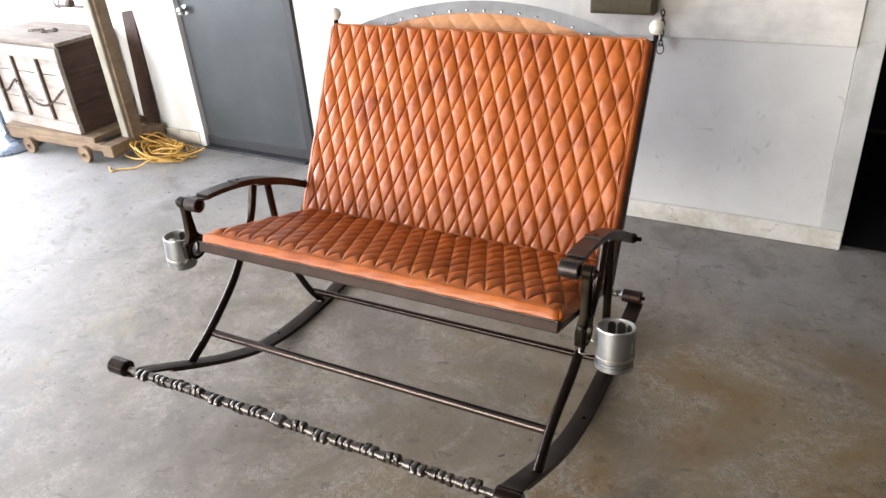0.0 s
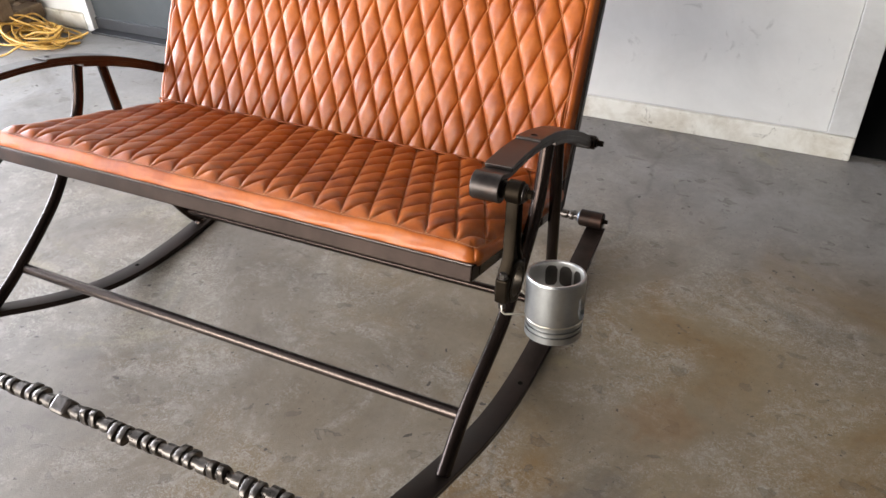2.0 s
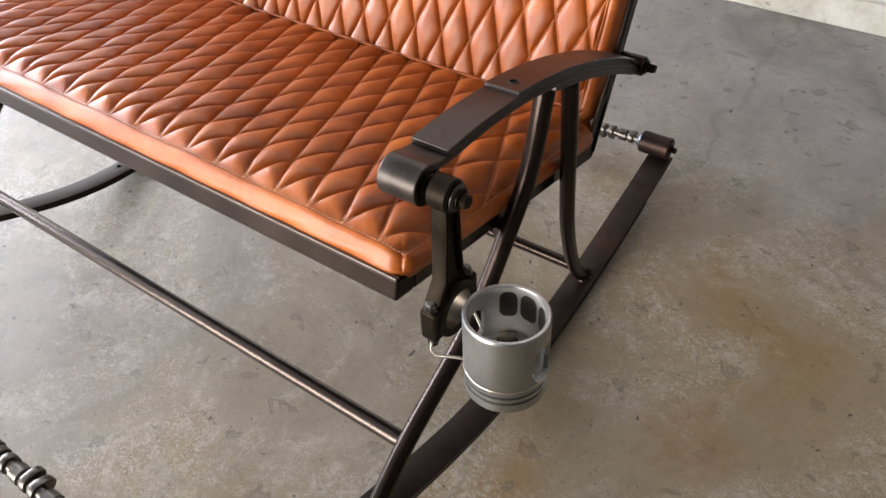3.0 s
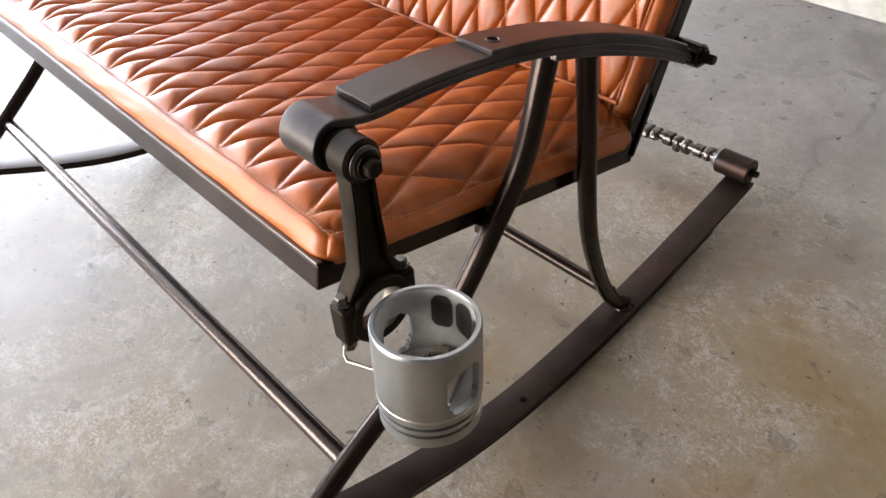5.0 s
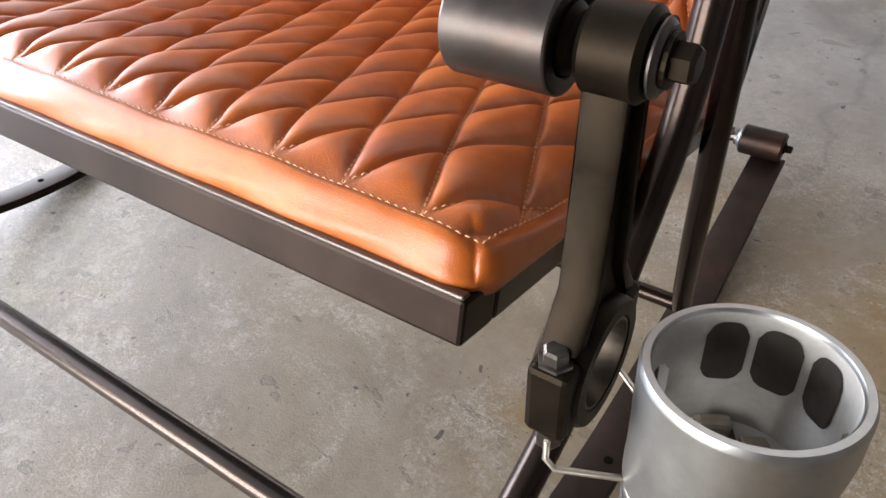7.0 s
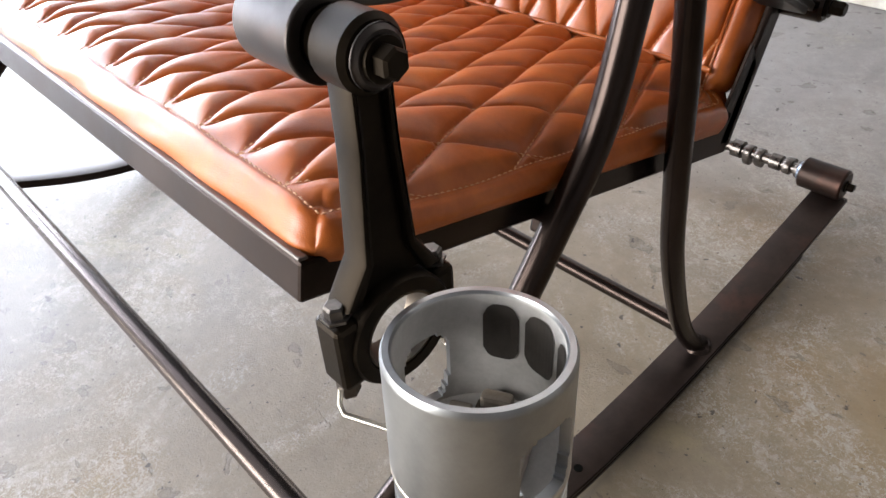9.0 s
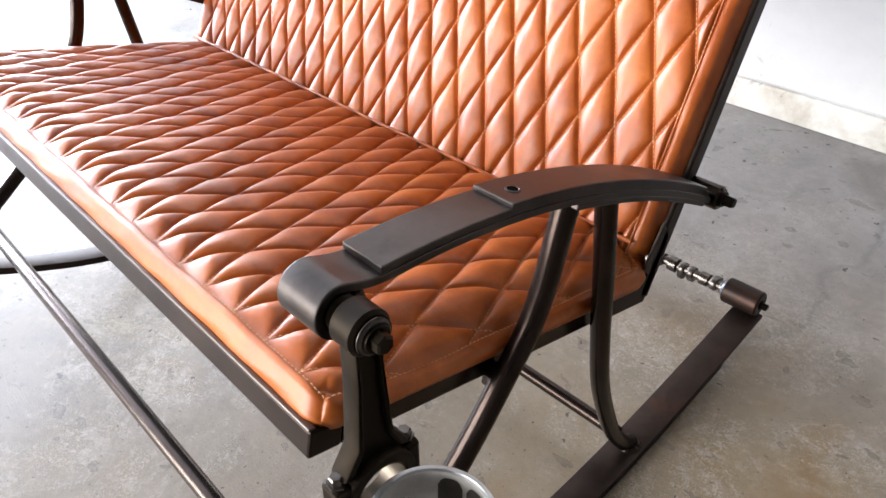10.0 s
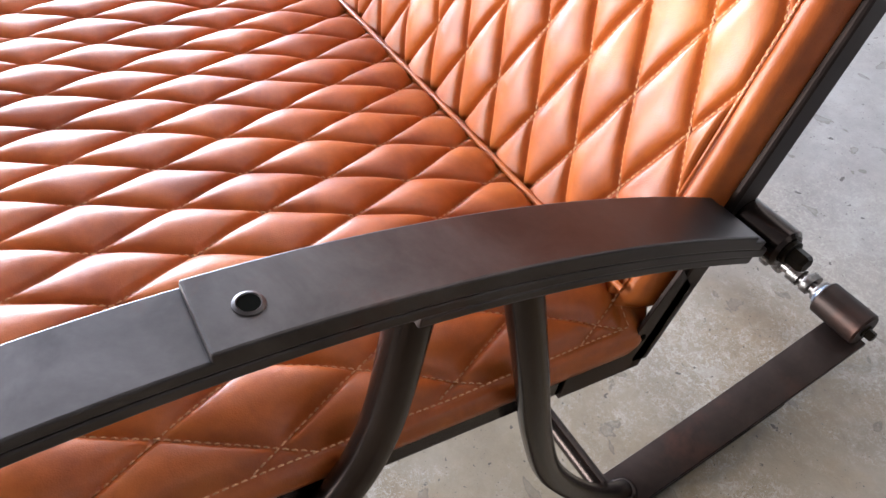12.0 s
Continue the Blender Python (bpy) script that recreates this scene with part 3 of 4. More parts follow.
def stitches(name, parent, m, half, depth, height, pattern, margins, mat, step=0.0062):
    """Short thread stitches along the diamond seams and round the quilted field."""
    lo, hi, side = margins
    x_vertex, v_vertex, PITCH_X, PITCH_V = pattern
    co, faces = [], []

    def add(p, q):
        d = (q - p)
        L = d.length
        if L < 1e-5:
            return
        d /= L
        s = Vector((-d.y, d.x, 0)) * 0.0006
        up = Vector((0, 0, 0.0009))
        a, b = p + d * L * 0.16, q - d * L * 0.16
        k = len(co)
        co.extend([a - s, a + s, b + s, b - s, (a + b) / 2 - s + up, (a + b) / 2 + s + up])
        faces.extend([(k, k + 4, k + 5, k + 1), (k + 4, k + 3, k + 2, k + 5), (k, k + 3, k + 4), (k + 1, k + 5, k + 2)])

    def run(p, q):
        n = max(1, int((q - p).length / step))
        pts = []
        for i in range(n + 1):
            w = p.lerp(q, i / n)
            pts.append(Vector((w.x, w.y, float(height(np.array(w.x), np.array(w.y))) + 0.0021)))
        for a, b in zip(pts, pts[1:]):
            add(a, b)

    x0, x1, v0, v1 = -half + side, half - side, lo, depth - hi
    slope = PITCH_X / PITCH_V
    for sgn in (1, -1):
        kmin, kmax = -60, 60
        for k in range(kmin, kmax):
            # the line (x - x_vertex) / PITCH_X + sgn * (v - v_vertex) / PITCH_V = k
            def x_of(v):
                return x_vertex + PITCH_X * (k - sgn * (v - v_vertex) / PITCH_V)
            ts = []
            for i in range(81):
                v = v0 + (v1 - v0) * i / 80
                if x0 <= x_of(v) <= x1:
                    ts.append(v)
            if len(ts) > 1:
                run(Vector((x_of(ts[0]), ts[0], 0)), Vector((x_of(ts[-1]), ts[-1], 0)))
    cs = [Vector((x0, v0, 0)), Vector((x1, v0, 0)), Vector((x1, v1, 0)), Vector((x0, v1, 0))]
    for a, b in zip(cs, cs[1:] + cs[:1]):
        run(a, b)
    me = bpy.data.meshes.new(name)
    me.from_pydata([tuple(c) for c in co], [], faces)
    me.transform(m)
    ob = finish(name, me, mat, parent, "pale tan stitching")
    return tagged(ob, kind="stuff")


HALF = 0.636
SEAT_HALF = 0.639
SEAT_DEPTH, SEAT_MARGINS = 0.562, (0.0085, 0.030, 0.006)
SEAT_PATTERN = (0.592, 0.0085, 0.0604, 0.141)
seat_m = SEAT_M @ Matrix.Translation((0, 0.0075, 0.026))
seat, seat_height = quilt("seat_cushion", seat_m, SEAT_HALF, SEAT_DEPTH, 0.050, SEAT_PATTERN, SEAT_MARGINS, 0.0078, LEATHER, side_roll=(0.085, 0.034), front=(0.075, 0.013), ease=0.010, rim=0.25, ends=(True, False), sink=0.14, lead=0.35, wedge=0.013)
stitches("seat_stitching", seat, seat_m, SEAT_HALF, SEAT_DEPTH, seat_height, SEAT_PATTERN, SEAT_MARGINS, THREAD)
BACK_H, BACK_MARGINS = 0.762, (0.002, 0.006, 0.018)
BACK_PATTERN = (0.462, 0.011, 0.0625, 0.150)
back_m = BACK_M @ Matrix.Translation((0, -0.008, -0.048))
back, back_height = quilt("back_cushion", back_m, HALF - 0.008, BACK_H, 0.046, BACK_PATTERN, BACK_MARGINS, 0.0082, LEATHER, rim=0.35, ends=(False, True), roll=0.012, side_roll=(0.014, 0.012), label="tall quilted tan leather back cushion")
stitches("back_stitching", back, back_m, HALF - 0.008, BACK_H, back_height, BACK_PATTERN, BACK_MARGINS, THREAD)


def piping():
    """A thin welt along the foot of the back cushion and up each side of its quilted field."""
    c = HALF - 0.008
    bm = bmesh.new()
    add_tube(bm, [((c - 0.012) * (2 * i / 40 - 1), 0.0165, 0.0085) for i in range(41)], 0.0032, 8)
    for s in (-1, 1):
        add_tube(bm, [(s * (c - 0.018), 0.006 + 0.745 * i / 30, -0.0002) for i in range(31)], 0.0017, 6)
    bm.transform(BACK_M)
    return part("piping", bm, LEATHER, back, smooth=60)


piping()


def seat_box(x0, x1, u0, u1, n0, n1, bevel=0.003):
    bm = box(((x0 + x1) / 2, (u0 + u1) / 2, (n0 + n1) / 2), (x1 - x0, u1 - u0, n1 - n0), bevel=bevel)
    bm.transform(SEAT_M)
    return bm


def back_box(x0, x1, v0, v1, n0, n1, bevel=0.003):
    bm = box(((x0 + x1) / 2, (v0 + v1) / 2, (n0 + n1) / 2), (x1 - x0, v1 - v0, n1 - n0), bevel=bevel)
    bm.transform(BACK_M)
    return bm


frame_seat = part("seat_frame", seat_box(-HALF, HALF, 0, 0.038, 0, 0.032), ROCKSTEEL, bench)
# the highlight along the rail's top edge is put into this pale lip
part("rail_lip", seat_box(-HALF + 0.001, HALF - 0.001, -0.0012, 0.007, 0.0322, 0.0352, 0.0012), LIPSTEEL, frame_seat, "steel lip of the rail, its highlight put into pale colour")
part("side_rail", seat_box(HALF - 0.038, HALF, 0.038, 0.546, 0, 0.032), STEEL, frame_seat)
part("side_rail", seat_box(-HALF, -HALF + 0.038, 0.038, 0.546, 0, 0.032), STEEL, frame_seat)
part("rear_rail", seat_box(-HALF, HALF, 0.546, 0.578, 0, 0.032), STEEL, frame_seat)
part("seat_pan", seat_box(-HALF + 0.038, HALF - 0.038, 0.038, 0.546, 0.012, 0.022), STEEL, frame_seat)
frame_back = part("back_frame", back_box(-HALF + 0.004, HALF - 0.004, 0.724, 0.759, -0.085, -0.05), STEEL, bench)
for s in (-1, 1):
    part("back_post", back_box(*sorted((s * (HALF - 0.0085), s * (HALF + 0.003))), -0.06, 0.768, -0.058, -0.030), ROCKSTEEL, frame_back)
    # gusset plate with its bolt hole between rail and post
    g = [(0.477, 0.0), (0.573, 0.0), (0.591, 0.10), (0.567, 0.125), (0.542, 0.034), (0.477, 0.032)]
    bm = extrude_x(g, s * (HALF + 0.001) - 0.002, s * (HALF + 0.001) + 0.002, 0.0006)
    bm.transform(SEAT_M)
    gp = part("gusset", bm, ROCKSTEEL, frame_back)
    bm = rod_x(s * (HALF + 0.0026) - 0.0012, s * (HALF + 0.0026) + 0.0012, 0.556, 0.045, 0.0055, 0.0005, 16)
    bm.transform(SEAT_M)
    part("bolt_hole", bm, HOLE, gp)
    # stem and knob on top of each post
    q = BACK_M @ Vector((s * (HALF - 0.003), 0.768, -0.042))
    kn = part("finial", lathe([(0.007, 0), (0.007, 0.012), (0.013, 0.014), (0.0195, 0.021), (0.0235, 0.033), (0.0225, 0.044), (0.017, 0.053), (0.009, 0.058), (0, 0.0595)], Matrix.Translation(q - Vector((0, 0, 0.004))), 20), BONE, frame_back, "ivory white knob", 60)
    part("stem", lathe([(0, -0.01), (0.0085, -0.01), (0.0085, 0.012), (0, 0.012)], Matrix.Translation(q), 14), STEEL, kn, smooth=40)


def headboard():
    """The arched panel behind the top of the back cushion: pale quilting inside a riveted rim."""
    c, sag = HALF - 0.02, 0.15
    R = (c * c + sag * sag) / (2 * sag)
    base = 0.723

    def arc(r_off, n=48):
        out = []
        for i in range(n + 1):
            a = -math.asin(c / R) + 2 * math.asin(c / R) * i / n
            out.append(((R + r_off) * math.sin(a), base + sag - R + (R + r_off) * math.cos(a)))
        return out

    hb = part("headboard", _plate(arc(-0.002), base - 0.04, -0.075, -0.058), LEATHER_LIT, bench, "quilted leather arched headboard panel, coloured paler for the light it catches")
    outer, inner = arc(0.0), arc(-0.045)
    bm = bmesh.new()
    va = [bm.verts.new((x, v, -0.052)) for x, v in outer]
    vb = [bm.verts.new((x, v, -0.052)) for x, v in inner]
    vc = [bm.verts.new((x, v, -0.062)) for x, v in outer]
    vd = [bm.verts.new((x, v, -0.062)) for x, v in inner]
    for i in range(len(va) - 1):
        bm.faces.new((va[i], va[i + 1], vb[i + 1], vb[i]))
        bm.faces.new((va[i], vc[i], vc[i + 1], va[i + 1]))
        bm.faces.new((vb[i], vb[i + 1], vd[i + 1], vd[i]))
    bmesh.ops.recalc_face_normals(bm, faces=bm.faces)
    bm.transform(BACK_M)
    rim = part("rim", bm, RIM, hb, "grey painted steel rim with rivets", 40)
    for x, v in arc(-0.036, 18)[2:-2]:
        st = lathe([(0.0055, 0), (0.0048, 0.002), (0.0025, 0.0036), (0, 0.004)], BACK_M @ Matrix.Translation((x, v, -0.052)), 10)
        part("rivet", st, CHROME, hb, smooth=60)


def _plate(curve, v_low, n0, n1):
    bm = bmesh.new()
    nx, ny = 220, 44
    xs = np.linspace(curve[0][0], curve[-1][0], nx)
    cx, cv = np.array([p[0] for p in curve]), np.array([p[1] for p in curve])
    tops = np.interp(xs, cx, cv)
    rows = []
    for j in range(ny):
        row = []
        for x, tp in zip(xs, tops):
            v = v_low + (tp - v_low) * j / (ny - 1)
            p, q = x / 0.095, v / 0.095
            a, b = p + q, p - q
            fa, fb = abs(a - round(a)) * 2, abs(b - round(b)) * 2
            h = math.sqrt(max(0, (1 - (1 - fa) ** 3.4) * (1 - (1 - fb) ** 3.4)))
            row.append(bm.verts.new((x, v, n1 + 0.0052 * h)))
        rows.append(row)
    for a, b in zip(rows, rows[1:]):
        for k in range(nx - 1):
            bm.faces.new((a[k], a[k + 1], b[k + 1], b[k]))
    bm.transform(BACK_M)
    for f in bm.faces:
        f.smooth = True
    return bm


headboard()


# armrests of stacked spring leaves
def arm_z(y, drop=0.0):
    w = y - 0.088
    return 0.762 - 0.0992 * w - 0.5655 * w * w - drop


def arm_curve(y0, y1, drop, n=26):
    return [(y0 + (y1 - y0) * i / n, arm_z(y0 + (y1 - y0) * i / n, drop)) for i in range(n + 1)]


ARM0, ARM1 = 0.627, 0.678
LEAF = 0.0085
EYE_Y, EYE_Z, EYE_R = 0.046, 0.745, 0.0245


def armrest(s):
    xa, xb = sorted((s * ARM0, s * ARM1))
    # main leaf, rolled into an eye at its front end
    path = []
    for i in range(45):
        a = radians(62 + 318 * (1 - i / 44))
        path.append((EYE_Y + EYE_R * math.cos(a), EYE_Z + EYE_R * math.sin(a)))
    # the leaf eases from the eye's tangent into the arm's line
    y1 = 0.102
    slope = (arm_z(y1 + 0.002) - arm_z(y1)) / 0.002
    (ya, za), yb, zb = path[-1], y1, arm_z(y1, LEAF)
    run = yb - ya
    for i in range(1, 10):
        k = i / 10
        path.append((ya + run * k, za * (2 * k ** 3 - 3 * k * k + 1) + math.tan(radians(-28)) * run * (k ** 3 - 2 * k * k + k)
                     + zb * (3 * k * k - 2 * k ** 3) + slope * run * (k ** 3 - k * k)))
    bm = strip_x(path + arm_curve(y1, 0.620, LEAF), LEAF, xa, xb, 0.0015)
    arm = part("armrest", bm, SPRING, bench, "armrest of stacked dark leaf springs", 18)
    part("spring_leaf", strip_x(arm_curve(0.089, 0.615, 0.0), LEAF - 0.0006, xa, xb, 0.0014), SPRING, arm, smooth=18)
    part("spring_leaf", strip_x(arm_curve(0.239, 0.605, -LEAF * 0.6), LEAF - 0.0006, xa, xb, 0.0016), SPRING, arm, smooth=18)
    part("spring_leaf", strip_x(arm_curve(0.335, 0.605, LEAF * 2), LEAF - 0.0006, xa, xb, 0.0018), SPRING, arm, smooth=18)
    part("bushing", rod_x(*sorted((s * (ARM0 + 0.002), s * (ARM1 + 0.004))), EYE_Y, EYE_Z, EYE_R - LEAF - 0.0005), RODSTEEL, arm, smooth=40)
    # bolt hole on the top leaf
    hz = arm_z(0.263, -LEAF * 0.6)
    part("bolt_hole", lathe([(0, 0.0004), (0.0056, 0.0004), (0.0062, -0.002), (0, -0.002)], Matrix.Translation((s * 0.655, 0.263, hz + 0.0004)) @ Matrix.Rotation(radians(-16), 4, "X"), 18), HOLE, arm)
    part("hole_rim", lathe([(0.0056, 0.0002), (0.0062, 0.0009), (0.0080, 0.0002), (0.0080, -0.001)], Matrix.Translation((s * 0.655, 0.263, hz + 0.0004)) @ Matrix.Rotation(radians(-16), 4, "X"), 24), SPRING, arm, smooth=60)
    # rear clamp and bolt
    part("rear_eye", rod_x(*sorted((s * (ARM0 - 0.02), s * (ARM1 + 0.006))), 0.637, 0.532, 0.017), STEEL, arm, smooth=40)
    part("rear_bolt", bolt_x(s * (ARM1 + 0.006), 0.637, 0.532, 0.008, 0.018, s), RODSTEEL, arm)
    return arm


# the left armrest droops a little at its front end
SAG = Matrix.Translation((0.006, 0.637, 0.532)) @ Matrix.Rotation(radians(2.3), 4, "X") @ Matrix.Translation((0, -0.637, -0.532))
for s in (-1, 1):
    armrest(s).matrix_local = Matrix() if s > 0 else SAG

# legs, curved tubes and cross bars
for s in (-1, 1):
    part("front_leg", tube(smooth_path([(s * 0.658, 0.342, 0.68), (s * 0.657, 0.296, 0.566), (s * 0.655, 0.243, 0.497), (s * 0.647, 0.125, 0.371), (s * 0.634, -0.042, 0.268), (s * 0.636, -0.156, 0.205)]), 0.0145, 18), STEEL, bench, smooth=60)
    part("rear_leg", tube(smooth_path([(s * 0.658, 0.41, 0.658), (s * 0.658, 0.414, 0.53), (s * 0.656, 0.418, 0.42), (s * 0.65, 0.436, 0.30), (s * 0.638, 0.488, 0.15), (s * 0.632, 0.536, 0.06), (s * 0.63, 0.568, 0.026)]), 0.0135, 18), STEEL, bench, smooth=60)
    part("leg_weld", lathe([(0.022, -0.002), (0.019, 0.006), (0.014, 0.011), (0, 0.011)], Matrix.Translation((s * 0.63, 0.567, 0.018)), 16), STEEL, bench, smooth=60)
    part("bracket", seat_box(*sorted((s * (HALF - 0.004), s * (HALF + 0.02))), 0.238, 0.27, -0.012, 0.004), STEEL, bench)
part("foot_bar", rod_x(-0.634, 0.634, -0.042, 0.256, 0.0135), BARSTEEL, bench, smooth=40)
part("cross_bar", rod_x(-0.632, 0.632, 0.528, 0.088, 0.012), STEEL, bench, smooth=40)

# rockers: two leaves each, ends in cross cylinders
# the rocker's upper face in side view: steep in front, nearly flat behind
ROCK_LINE = [(-0.43, 0.364), (-0.405, 0.350), (-0.30, 0.294), (-0.154, 0.209), (0.0, 0.126), (0.14, 0.067), (0.28, 0.033), (0.42, 0.0205),
             (0.566, 0.0195), (0.72, 0.028), (0.86, 0.041), (0.975, 0.0545)]
ROCK_REAR, ROCK_FRONT = (0.970, 0.081), (-0.405, 0.372)


def rocker_curve(y0, y1, down, n=40):
    line = smooth_path([(0, y, z) for y, z in ROCK_LINE], 8)
    ys, zs = [p.y for p in line], [p.z for p in line]
    return [(y, float(np.interp(y, ys, zs)) - down) for y in np.linspace(y0, y1, n + 1)]


def rocker(s):
    xa, xb = sorted((s * 0.597, s * 0.655))
    rk = part("rocker", strip_x(rocker_curve(-0.408, 0.975, 0.0), 0.0085, xa, xb), ROCKSTEEL, bench, "curved rocker of flat dark leaf springs", 40)
    part("lower_leaf", strip_x(rocker_curve(-0.26, 0.83, 0.0086), 0.0085, xa, xb), ROCKSTEEL, rk, smooth=40)
    y, z = rocker_curve(0.28, 0.3, 0.0, 1)[0]
    part("bolt_hole", lathe([(0, 0.0006), (0.006, 0.0006), (0.0064, -0.002), (0, -0.002)], Matrix.Translation((s * 0.634, y, z + 0.0005)) @ Matrix.Rotation(radians(-12), 4, "X"), 18), HOLE, rk)
    front = 0.628 if s > 0 else 0.604
    part("end_cylinder", rod_x(*sorted((s * front, s * (front + 0.064))), *ROCK_FRONT, 0.0265), STEEL, rk, smooth=40)
    part("end_cylinder", rod_x(*sorted((s * 0.574, s * 0.648)), *ROCK_REAR, 0.0265), ROCKSTEEL, rk, smooth=40)
    if s > 0:
        part("end_bolt", bolt_x(s * (front + 0.064), *ROCK_FRONT, 0.0075, 0.014, s), RODSTEEL, rk)
    part("end_bolt", bolt_x(s * 0.648, *ROCK_REAR, 0.0075, 0.014, s), RODSTEEL, rk)
    part("weld_bead", lathe([(0.0110, -0.007), (0.0150, -0.004), (0.0185, -0.001), (0.0205, 0.003), (0, 0.003)], Matrix.Translation((s * 0.572, *ROCK_REAR)) @ ALONG_X, 20), WELD, rk, smooth=60)
    return rk


for s in (-1, 1):
    rocker(s)


def lobe_mesh():
    """One egg-shaped cam lobe, its axis along x."""
    bm = bmesh.new()
    n = 22
    rings = []
    for x, k in ((-0.0065, 0.94), (-0.005, 1.0), (0.005, 1.0), (0.0065, 0.94)):
        ring = []
        for i in range(n):
            a = 2 * math.pi * i / n
            r = 0.0146 + 0.0095 * max(0, math.cos(a)) ** 4
            ring.append(bm.verts.new((x, k * r * math.sin(a), k * r * math.cos(a))))
        rings.append(ring)
    for a, b in zip(rings, rings[1:]):
        for i in range(n):
            bm.faces.new((a[i], b[i], b[(i + 1) % n], a[(i + 1) % n]))
    bm.faces.new(rings[0])
    bm.faces.new(rings[-1][::-1])
    bmesh.ops.recalc_face_normals(bm, faces=bm.faces)
    me = bpy.data.meshes.new("lobe")
    bm.to_mesh(me)
    bm.free()
    me.shade_smooth()
    me.set_sharp_from_angle(angle=radians(40))
    me.materials.append(CAMSTEEL)
    return me


LOBE = lobe_mesh()


def camshaft(y, z, seed, shift=0.0):
    """A shaft with a collar and a pair of lobes in each bay and one square block in the middle."""
    rnd = random.Random(seed)
    bays, pitch, core = 16, 0.0735, 0.0098
    x0 = -bays * pitch / 2
    prof = [(0, -0.606), (core, -0.606)]
    for i in range(bays):
        a = x0 + i * pitch
        r = 0.0162 if i % 4 == 2 else 0.0142
        prof += [(core, a + 0.001), (r, a + 0.003), (r, a + 0.021), (core, a + 0.023)]
    prof += [(core, 0.63), (0, 0.63)]
    cs = part("camshaft", lathe(prof, Matrix.Translation((shift, y, z)) @ ALONG_X, 24), CAMSTEEL, bench, "oily steel engine camshaft", 35)
    part("drive_block", box((shift + x0 + 7 * pitch + 0.045, y, z), (0.038, 0.034, 0.034), Matrix.Rotation(radians(25), 3, "X"), 0.006, 2), CAMSTEEL, cs)
    angle = 0
    for i in range(bays):
        if i == 7:
            continue
        angle += 90
        for k in (0.034, 0.055):
            ob = new("cam_lobe", LOBE)
            ob.parent = cs
            ob.matrix_local = Matrix.Translation((shift + x0 + i * pitch + k, y, z)) @ Matrix.Rotation(radians(angle + rnd.uniform(-12, 12)), 4, "X")
    return cs


camshaft(*ROCK_FRONT, 3, 0.010)
camshaft(*ROCK_REAR, 5)


# connecting rods with a piston as a cup holder
def connecting_rod(s):
    xc = 0.700
    y0, z0 = EYE_Y, EYE_Z
    zb = 0.572
    rod = part("connecting_rod", rod_x(*sorted((s * (xc - 0.0135), s * (xc + 0.0145))), y0, z0, 0.0200), RODSTEEL, bench, "forged steel engine connecting rod", 40)
    part("small_end_bush", rod_x(*sorted((s * (xc + 0.0145), s * (xc + 0.0195))), y0, z0, 0.0165), SPRING, rod, smooth=40)
    part("pivot_bolt", bolt_x(s * (xc + 0.0195), y0, z0, 0.0085, 0.012, s), RODSTEEL, rod)
    # I-beam shank
    out = [(y0 - 0.0125, z0 - 0.012), (y0 - 0.013, z0 - 0.05), (y0 - 0.0175, zb + 0.052), (y0 - 0.03, zb + 0.033),
           (y0 + 0.03, zb + 0.033), (y0 + 0.0175, zb + 0.052), (y0 + 0.013, z0 - 0.05), (y0 + 0.0125, z0 - 0.012)]
    part("shank_web", extrude_x(out, *sorted((s * (xc - 0.005), s * (xc + 0.005))), 0.001), RODSTEEL, rod)
    for k in (-1, 1):
        ed = [(y0 + k * 0.008, z0 - 0.012), (y0 + k * 0.0085, z0 - 0.05), (y0 + k * 0.0125, zb + 0.055), (y0 + k * 0.024, zb + 0.031),
              (y0 + k * 0.036, zb + 0.031), (y0 + k * 0.019, zb + 0.057), (y0 + k * 0.0138, z0 - 0.05), (y0 + k * 0.0133, z0 - 0.012)]
        part("shank_flange", extrude_x(ed, *sorted((s * (xc - 0.0108), s * (xc + 0.0108))), 0.0028), RODSTEEL, rod, smooth=40)
    # big end ring and its bolt shoulders
    ring = lathe([(0.028, -0.0145), (0.0365, -0.0145), (0.038, -0.012), (0.038, 0.012), (0.0365, 0.0145), (0.028, 0.0145), (0.027, 0.012), (0.027, -0.012), (0.028, -0.0145)],
                 Matrix.Translation((s * xc, y0, zb)) @ ALONG_X, 36)
    big = part("big_end", ring, RODSTEEL, rod, smooth=40)
    part("bearing_shell", lathe([(0.0255, -0.0138), (0.0269, -0.0138), (0.0269, 0.0138), (0.0255, 0.0138), (0.0255, -0.0138)], Matrix.Translation((s * xc, y0, zb)) @ ALONG_X, 36), BRASS, rod, "worn bronze bearing shell", 40)
    for k in (-1, 1):
        part("bolt_shoulder", box((s * xc, y0 + k * 0.0365, zb + 0.001), (0.024, 0.018, 0.048), bevel=0.004), RODSTEEL, rod)
        part("cap_bolt", lathe([(0, 0), (0.0095, 0), (0.0095, 0.002), (0.007, 0.002), (0.007, 0.008), (0.0055, 0.0095), (0, 0.0095)], Matrix.Translation((s * xc, y0 + k * 0.0365, zb + 0.026)), 6), CAMSTEEL, rod)
        part("cap_nut", lathe([(0, -0.012), (0.0065, -0.012), (0.0075, -0.01), (0.0075, 0), (0, 0)], Matrix.Translation((s * xc, y0 + k * 0.0365, zb - 0.024)), 6), CAMSTEEL, rod)
    return rod


PISTON_AT = (0.784, 0.040, 0.498)
PISTON_R, PISTON_H = 0.051, 0.115


